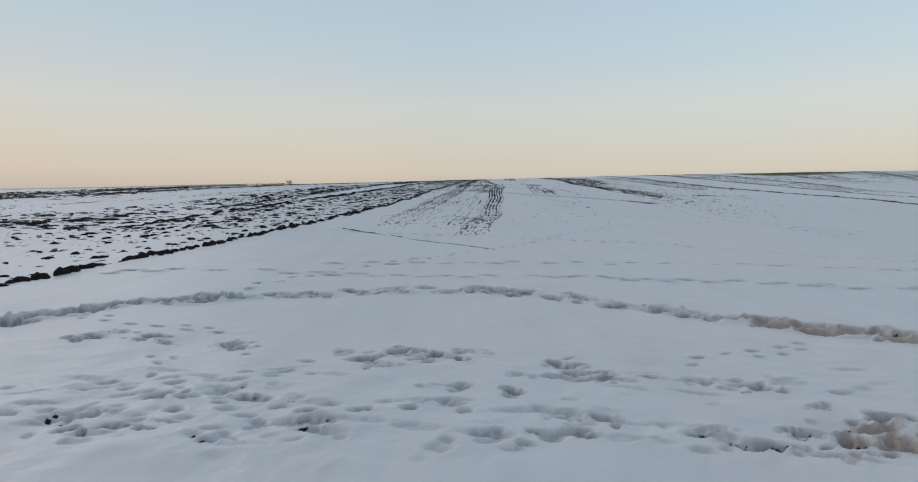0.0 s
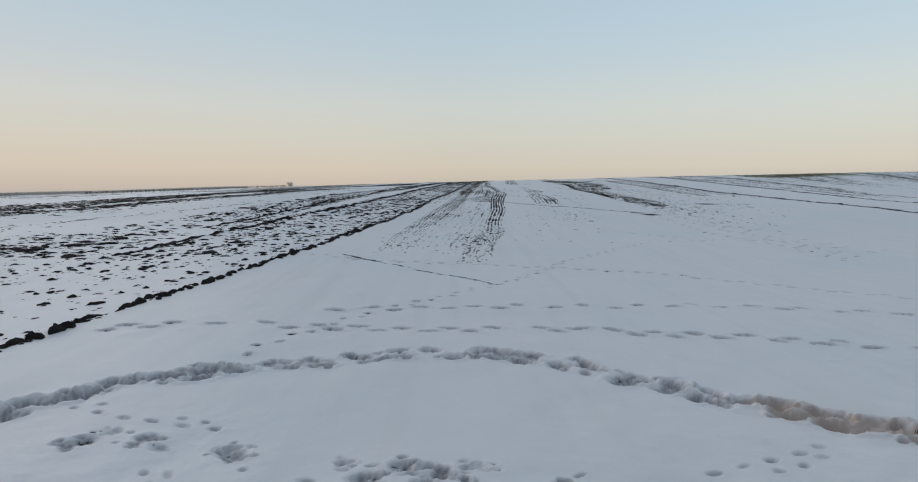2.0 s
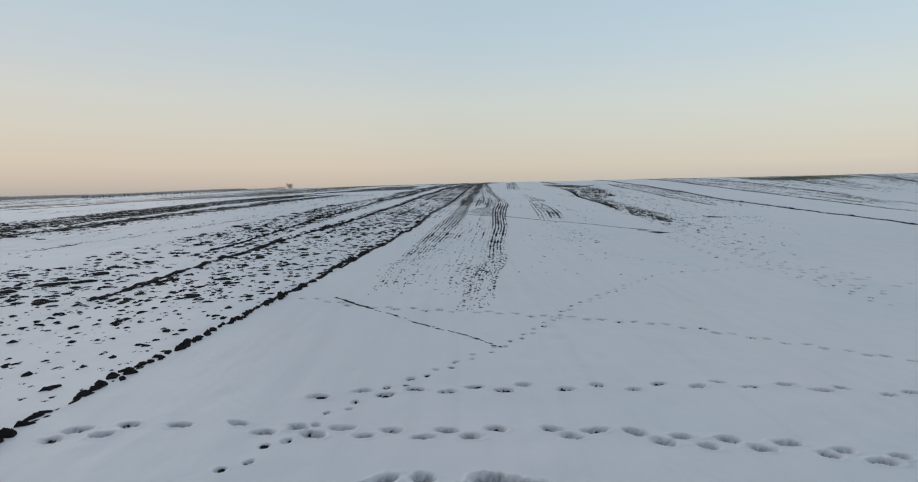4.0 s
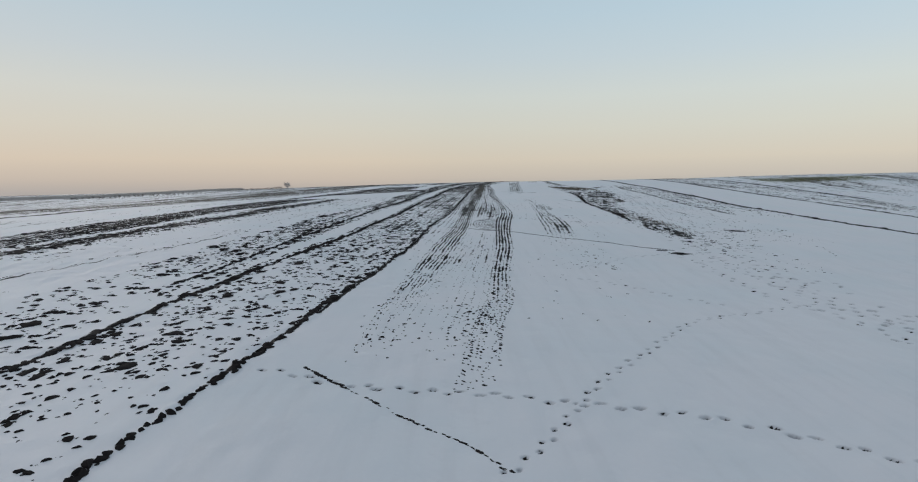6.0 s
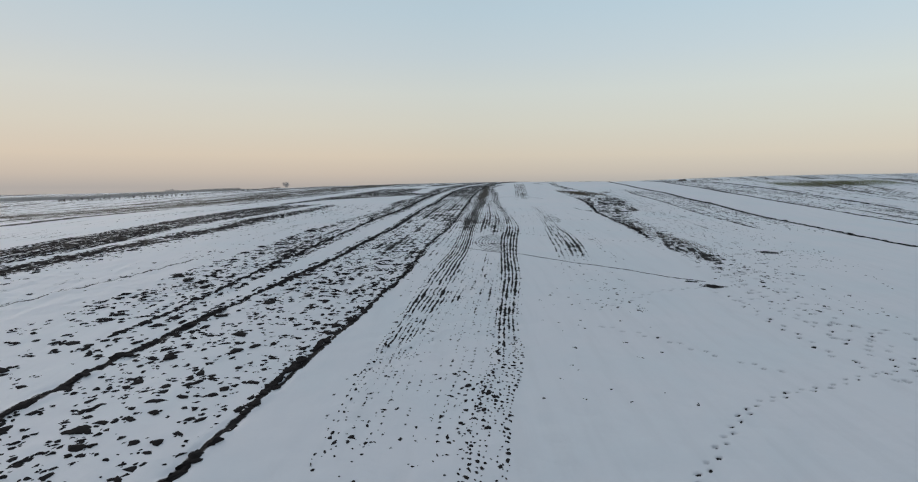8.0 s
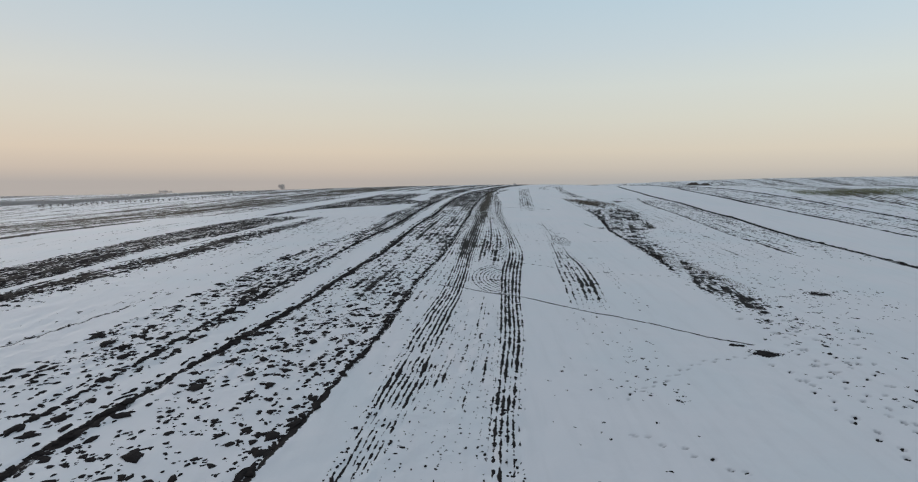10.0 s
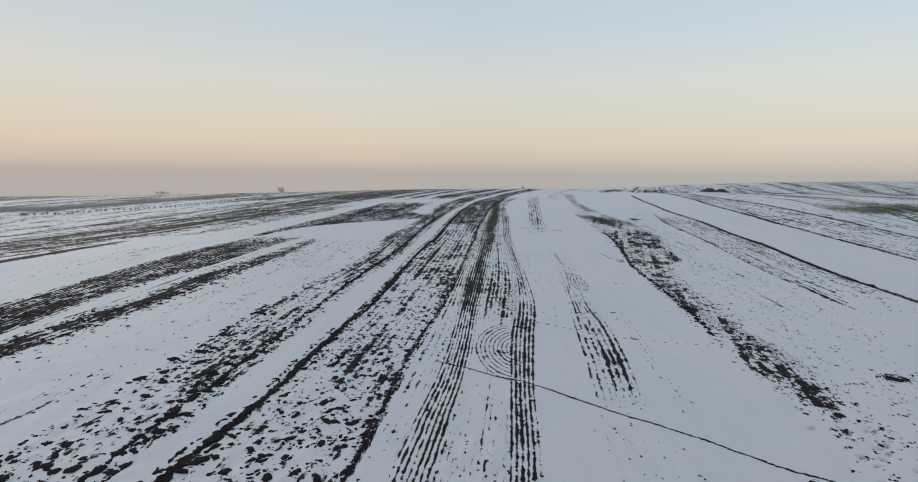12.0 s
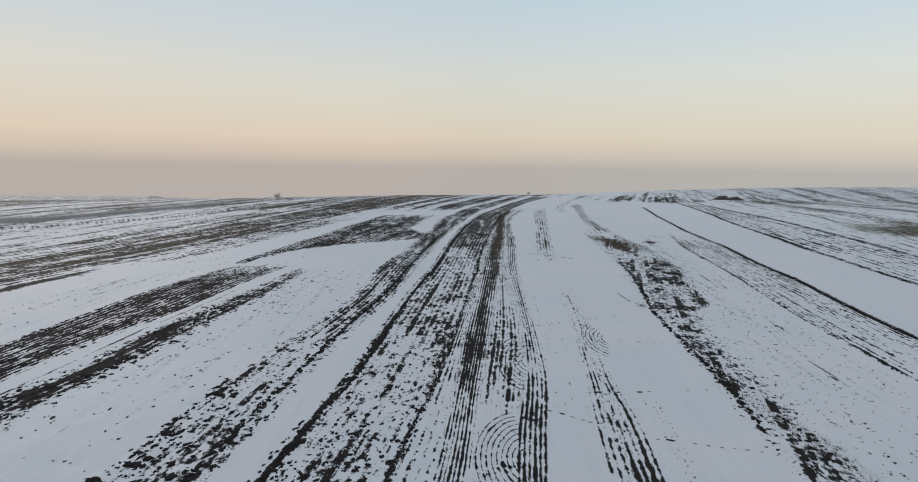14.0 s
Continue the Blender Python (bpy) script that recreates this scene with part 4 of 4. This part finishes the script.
ridge(EDGE_FAR, 60, 185, 0.12, 9.0, 0.7, "dark boundary furrow through the snow")
ridge(EDGE_ROWS, 85, 165, 0.13, 6.0, 0.5, "dark rut in the snow")


def turning_rows(cx, cy, radii, tall, label, reach=1.35):
    """Rows that swing round at the end of the drilled strip."""
    xs, ys, turns = [], [], []
    for r in radii:
        a = np.arange(math.pi - reach, math.pi + reach, 0.13 / (tall * r))
        a = a[rng.uniform(0, 1, len(a)) < 0.85]
        xs.append(cx + r * np.cos(a))
        ys.append(cy + tall * r * np.sin(a))
        turns.append(np.arctan2(tall * np.cos(a), -np.sin(a)))
    x, y, turn = map(np.concatenate, (xs, ys, turns))
    k = len(x)
    s = 0.044 * np.exp(rng.normal(0, 0.35, k))
    return lumps("turning_rows", x, y, s * rng.uniform(1.5, 3.0, k), s * rng.uniform(0.6, 1.0, k), s * 0.6, turn, SOIL, label, "soil")


turning_rows(4.0, 53.1, [0.5 + 0.22 * k for k in range(9)], 1.9, "curved drilled rows at the end of a strip")
turning_rows(10.6, 68.5, [0.4 + 0.25 * k for k in range(6)], 2.2, "curved drilled rows at the end of a strip", 1.1)
turning_rows(4.9, 64.0, [0.4 + 0.24 * k for k in range(7)], 2.4, "curved drilled rows at the end of a strip", 1.2)



def bare_patch(cx, cy, a, b, count):
    """A ragged spot where the snow has melted off the soil."""
    x, y = cx + rng.normal(0, a, count), cy + rng.normal(0, b, count)
    s = 0.09 * np.exp(rng.normal(0, 0.4, count)) * np.exp(-0.3 * (((x - cx) / a) ** 2 + ((y - cy) / b) ** 2))
    lumps("bare_patch", x, y, s * rng.uniform(0.8, 1.4, count), s, s * 0.4, rng.uniform(0, 3.1, count), SOIL, "ragged spot of bare soil melted out of the snow", "soil")


bare_patch(13.6, 40.9, 0.36, 0.22, 170)
bare_patch(12.8, 41.8, 0.22, 0.10, 40)
bare_patch(21.6, 51.0, 0.45, 0.35, 150)
bare_patch(15.2, 77.3, 0.35, 0.45, 50)

# the narrow furrow that crosses the drilled rows
CROSSING = [(-0.2, 51.2), (4.4, 48.5), (6.9, 46.6), (10.1, 44.3), (12.4, 42.4), (13.5, 41.9)]
DIAGONAL = [(-3.75, 21.2), (-2.4, 19.8), (-1.2, 18.5), (0.4, 17.0), (1.15, 15.9)]


DOTTED = [[(6.3, 71.1), (13.1, 74.5)], [(5.9, 68.2), (14.7, 68.2), (26.1, 69.4), (34.0, 71.0)], [(7.7, 59.9), (14.8, 61.0)], [(5.4, 57.6), (7.1, 56.6), (9.0, 56.3)],
          [(9.9, 55.3), (14.3, 54.6)], [(22.4, 46.7), (24.0, 44.0), (22.9, 40.3)]]


def line_of_earth(points, gap, size, share, label, name):
    xs, ys, turns = [], [], []
    for (ax, ay), (bx, by) in zip(points, points[1:]):
        length = math.hypot(bx - ax, by - ay)
        f = np.arange(0, 1, gap / length)
        f = f[rng.uniform(0, 1, len(f)) < share]
        xs.append(ax + (bx - ax) * f)
        ys.append(ay + (by - ay) * f)
        turns.append(np.full(len(f), math.atan2(by - ay, bx - ax)))
    x, y, turn = map(np.concatenate, (xs, ys, turns))
    k = len(x)
    s = size * np.exp(rng.normal(0, 0.3, k))
    return lumps(name, x + rng.normal(0, size * 0.4, k), y + rng.normal(0, size * 0.4, k), s * rng.uniform(1.5, 2.6, k), s * rng.uniform(0.6, 1.0, k), s * 0.5, turn, SOIL, label, "soil")


line_of_earth(CROSSING, 0.05, 0.052, 1.0, "thin dark furrow across the drilled rows", "crossing_furrow")
line_of_earth([(7.0, 98.6), (9.8, 97.0), (12.5, 95.2)], 0.16, 0.06, 0.8, "thin dark scrape in the snow", "short_furrow")
line_of_earth([(14.1, 81.0), (14.5, 78.2)], 0.1, 0.06, 0.9, "thin dark scrape in the snow", "short_furrow")
line_of_earth(DIAGONAL[:2], 0.065, 0.055, 0.9, "thin dark scrape in the snow", "short_furrow")
line_of_earth(DIAGONAL[1:], 0.19, 0.045, 0.85, "thin dark scrape in the snow", "short_furrow")

TURN = [(17.9, 139.5), (17.6, 145.0), (18.4, 150.0), (20.6, 158.5), (23.2, 168.0), (28.5, 186.0)]
for shift in (0.0, 0.9):
    line_of_earth([(x + shift, y) for x, y in TURN], 0.3, 0.085, 0.85, "thin dark wheel rut that bends over the ridge", "wheel_ruts")

for k, points in enumerate(DOTTED):
    line_of_earth(points, 0.55, 0.06, 0.75, "line of dark footprints pressed through thin snow", "far_tracks")

# ---- the nearest clods, one by one ----
strip = tagged(new("ploughed_strip"), "ploughed strip of dark clods half buried in snow", "ploughed soil")
strip.location = (-8.0, 16.0, float(level(-8.0, 16.0)))
CLODS = []
for k in range(10):
    ragged = rng.uniform(0.55, 1.4, 8)
    p = [(r * ragged[j] * math.cos(0.7854 * j) + rng.normal(0, 0.10), r * ragged[j] * math.sin(0.7854 * j) + rng.normal(0, 0.10), z * rng.uniform(0.55, 1.45))
         for r, z in ((1.0, -0.3), (0.85, 0.4), (0.45, 0.8)) for j in range(8)] + [(rng.normal(0, 0.15), rng.normal(0, 0.15), rng.uniform(0.7, 1.2))]
    tris = [f for base in (0, 8) for j in range(8) for f in ((base + j, base + (j + 1) % 8, base + 8 + (j + 1) % 8), (base + j, base + 8 + (j + 1) % 8, base + 8 + j))]
    CLODS.append(mesh_of("clod", p, np.array(tris + [(16 + j, 16 + (j + 1) % 8, 24) for j in range(8)]), SOIL))


def single_clod(x, y, a, b, h, turn):
    ob = new("clod", CLODS[dice.randrange(len(CLODS))])
    ob.parent = strip
    ob.location = Vector((x, y, float(level(x, y)))) - strip.location
    ob.rotation_euler = (0, 0, turn)
    ob.scale = (a, b, h)


y = 7.5
while y < 24:
    if lattice(np.array([y * 0.75]), np.array([3.3]), 71)[0] > (-0.7 if y < 14 else -0.8):
        s = dice.uniform(0.06, 0.115)
        single_clod(float(along(FURROW_FRONT, y)) + dice.gauss(0, 0.07), y, s * dice.uniform(1.0, 1.9), s * dice.uniform(0.8, 1.3), s * dice.uniform(0.55, 1.05), 1.35 + dice.gauss(0, 0.5))
    y += dice.uniform(0.12, 0.30)
for k in range(200):
    y = 8 + 16 * math.sqrt(dice.random())
    x = dice.uniform(-12.8, float(along(FURROW_FRONT, y)) - 0.3)
    s = min(0.11, 0.07 * math.exp(dice.gauss(0, 0.35)))
    single_clod(x, y, s * dice.uniform(1.0, 1.7), s * dice.uniform(0.8, 1.2), s * dice.uniform(0.3, 0.55), 1.3 + dice.gauss(0, 0.5))

ridge(FURROW_FRONT, 7.5, 24, 0.05, 9.0, 0.5, "dark crumbs along the furrow at the edge of the ploughed strip")
clod_field([(8, -24.0), (30, -24.0)], [(8, -14.0), (20, -13.0), (30, -12.0)], 10, 30, 1.6, 0.07, PLOUGHED)
clod_field([(8, -16.0), (24, -15.0)], [(8, -7.4), (15, -6.5), (24, -5.4)], 8, 24, 2.2, 0.04, "crumbs of dark soil between the clods", "soil_crumbs")

# ---- far things ----


def part(name, mesh, parent, label=""):
    ob = new(name, mesh)
    ob.parent = parent
    return tagged(ob, label)


def limb(bm, a, b, r0, r1):
    """A tapered stick from a to b."""
    a, b = Vector(a), Vector(b)
    q = (b - a).to_track_quat("Z", "Y").to_matrix()
    rings = [[bm.verts.new(p + q @ Vector((r * math.cos(k * 1.2566), r * math.sin(k * 1.2566), 0))) for k in range(5)] for p, r in ((a, r0), (b, r1))]
    for k in range(5):
        j = (k + 1) % 5
        bm.faces.new((rings[0][k], rings[0][j], rings[1][j], rings[1][k]))


def branch(bm, start, way, length, radius, depth, roll):
    end = start + way * length
    limb(bm, start, end, radius, radius * 0.65)
    if depth == 0:
        return
    for k in range(roll.choice((2, 3, 3))):
        turn = Vector((roll.gauss(0, 0.5), roll.gauss(0, 0.5), roll.uniform(-0.05, 0.35)))
        branch(bm, start + way * length * roll.uniform(0.55, 1.0), (way + turn).normalized(), length * roll.uniform(0.6, 0.85), radius * 0.6, depth - 1, roll)


def bare_tree(x, y, tall, label, seed, material=BARK, spread=1.5, twig=TWIG, crown=(("branch", 2, 9), ("twigs", 3, 34))):
    roll = random.Random(seed)
    tree = tagged(new("bare_tree"), label, "tree", "far trees")
    tree.location = (x, y, float(level(x, y)) - 0.05)
    bm = bmesh.new()
    limb(bm, (0, 0, 0), (0.02 * tall, 0, 0.25 * tall), 0.035 * tall, 0.026 * tall)
    mesh = bpy.data.meshes.new("trunk")
    bm.to_mesh(mesh)
    bm.free()
    mesh.materials.append(material)
    part("trunk", mesh, tree)
    for name, levels, many in crown:
        bm = bmesh.new()
        for k in range(many):
            a = 6.2832 * k / many + roll.uniform(-0.3, 0.3)
            branch(bm, Vector((0.02 * tall, 0, tall * roll.uniform(0.08, 0.45))), Vector((spread * math.cos(a), spread * math.sin(a), roll.uniform(0.3, 1.6))).normalized(),
                   tall * 0.21, tall * 0.013, levels, roll)
        mesh = bpy.data.meshes.new(name)
        bm.to_mesh(mesh)
        bm.free()
        mesh.materials.append(material if name == "branch" else twig)
        part(name, mesh, tree)
    return tree


bare_tree(-46.3, 174.3, 2.4, "small bare tree on the snowy ridge", 1, SCRUB, twig=SCRUB, spread=2.0, crown=(("branch", 2, 8), ("twigs", 3, 30)))
for x, y, tall, seed in ((-86.2, 190.0, 1.5, 2), (-84.3, 189.2, 1.7, 3), (-82.6, 188.6, 1.2, 5)):
    bare_tree(x, y, tall, "bare bush on the far slope, paled as by haze", seed, SCRUB, twig=SCRUB, spread=2.4, crown=(("branch", 2, 7), ("twigs", 3, 22)))
bare_tree(17.9, 209.0, 1.3, "small bare tree beyond the ridge", 4, SCRUB, twig=SCRUB)

# a row of young bare trees along the far field edge
sapling = bare_tree(-72.0, 120.2, 0.85, "young bare tree in a row along the field edge", 9, twig=BARK, crown=(("branch", 2, 5), ("twigs", 2, 14)))
sapling.name = "sapling"
sapling["group"] = "row of young trees"
ROW = [(-72.0, 119.0), (-64.9, 122.5), (-58.4, 128.0), (-51.9, 135.0), (-46.0, 146.0), (-43.0, 158.0)]
for (ax, ay), (bx, by) in zip(ROW, ROW[1:]):
    count = int(math.hypot(bx - ax, by - ay) / 0.8)
    for k in range(count):
        f = (k + dice.uniform(0.2, 0.8)) / count
        x, y = ax + (bx - ax) * f, ay + (by - ay) * f
        copy_thing(sapling, pose(x, y, float(level(x, y)) - 0.05, 0, 0, dice.uniform(0, 360)) @ Matrix.Diagonal((1, 1, dice.uniform(0.7, 1.15), 1)))


def scrub(x0, x1, line, wide, per_m, tall, label, material=SCRUB, name="scrub"):
    """Thick low growth along a line y(x): leaning blades and twigs."""
    count = int((x1 - x0) * per_m)
    x = rng.uniform(x0, x1, count)
    xs, ys = zip(*line)
    y = np.interp(x, xs, ys) + rng.normal(0, wide, count)
    z = level(x, y)
    h = tall * rng.uniform(0.4, 1.1, count)
    w = h * rng.uniform(0.06, 0.14, count)
    lean = rng.normal(0, 0.35, (count, 2)) * h[:, None]
    a = rng.uniform(0, 3.14, count)
    base = np.stack([x, y, z - 0.05], -1)
    off = np.stack([np.cos(a) * w, np.sin(a) * w, 0 * w], -1)
    side = np.stack([-np.sin(a) * w, np.cos(a) * w, 0 * w], -1)
    tip = base + np.stack([lean[:, 0], lean[:, 1], h], -1)
    verts = np.stack([base + off, base - 0.5 * off + side, base - 0.5 * off - side, tip], 1).reshape(-1, 3)
    tris = (np.array([[0, 1, 3], [1, 2, 3], [2, 0, 3]])[None] + (np.arange(count) * 4)[:, None, None]).reshape(-1, 3)
    return tagged(new(name, mesh_of(name, verts, tris, material)), label, "scrub", kind="stuff")


scrub(-96, -54, [(-96, 126), (-75, 131), (-63, 146), (-54, 160)], 1.6, 230, 0.65, "band of brown scrub along the far field edge, paled as by haze")
scrub(57, 80, [(57, 118), (68, 118), (80, 120)], 2.6, 500, 0.22, "short green winter corn above the snow", GRASS, "winter_corn")
scrub(17.0, 23.0, [(17, 110), (20, 106), (23, 101)], 1.8, 420, 0.20, "withered brown grass on the headland", TURF, "withered_grass")
scrub(15.2, 18.2, [(15.2, 64), (16.5, 58), (18.2, 52)], 2.0, 400, 0.16, "withered brown grass on the headland", TURF, "withered_grass")


def heap(x, y, a, b, tall, label):
    """A heap of earth and manure."""
    thing = tagged(new("earth_heap"), label, "heap")
    thing.location = (x, y, float(level(x, y)) - 0.1)
    n, m = 28, 9
    pts = []
    for j in range(m):
        f = j / (m - 1)
        for k in range(n):
            ang = 6.2832 * k / n
            bump = 1 + 0.22 * noise.noise(Vector((2 * math.cos(ang), 2 * math.sin(ang), 3 * f)))
            z = tall * math.cos(f * 1.5708) * (0.75 + 0.5 * noise.noise(Vector((3 * math.cos(ang) * f, 3 * math.sin(ang) * f, 5.0))))
            pts.append((a * f * math.cos(ang) * bump, b * f * math.sin(ang) * bump, z))
    tris = []
    for j in range(m - 1):
        for k in range(n):
            p, q = j * n + k, j * n + (k + 1) % n
            tris += [(p, p + n, q), (q, p + n, q + n)]
    part("mound", mesh_of("mound", np.array(pts), np.array(tris), HEAPED, True), thing)
    return thing


heap(69.2, 194.0, 3.0, 1.8, 1.4, "low dark brown heap of earth on the ridge")
heap(73.0, 195.0, 2.7, 1.6, 1.2, "low dark brown heap of earth on the ridge")
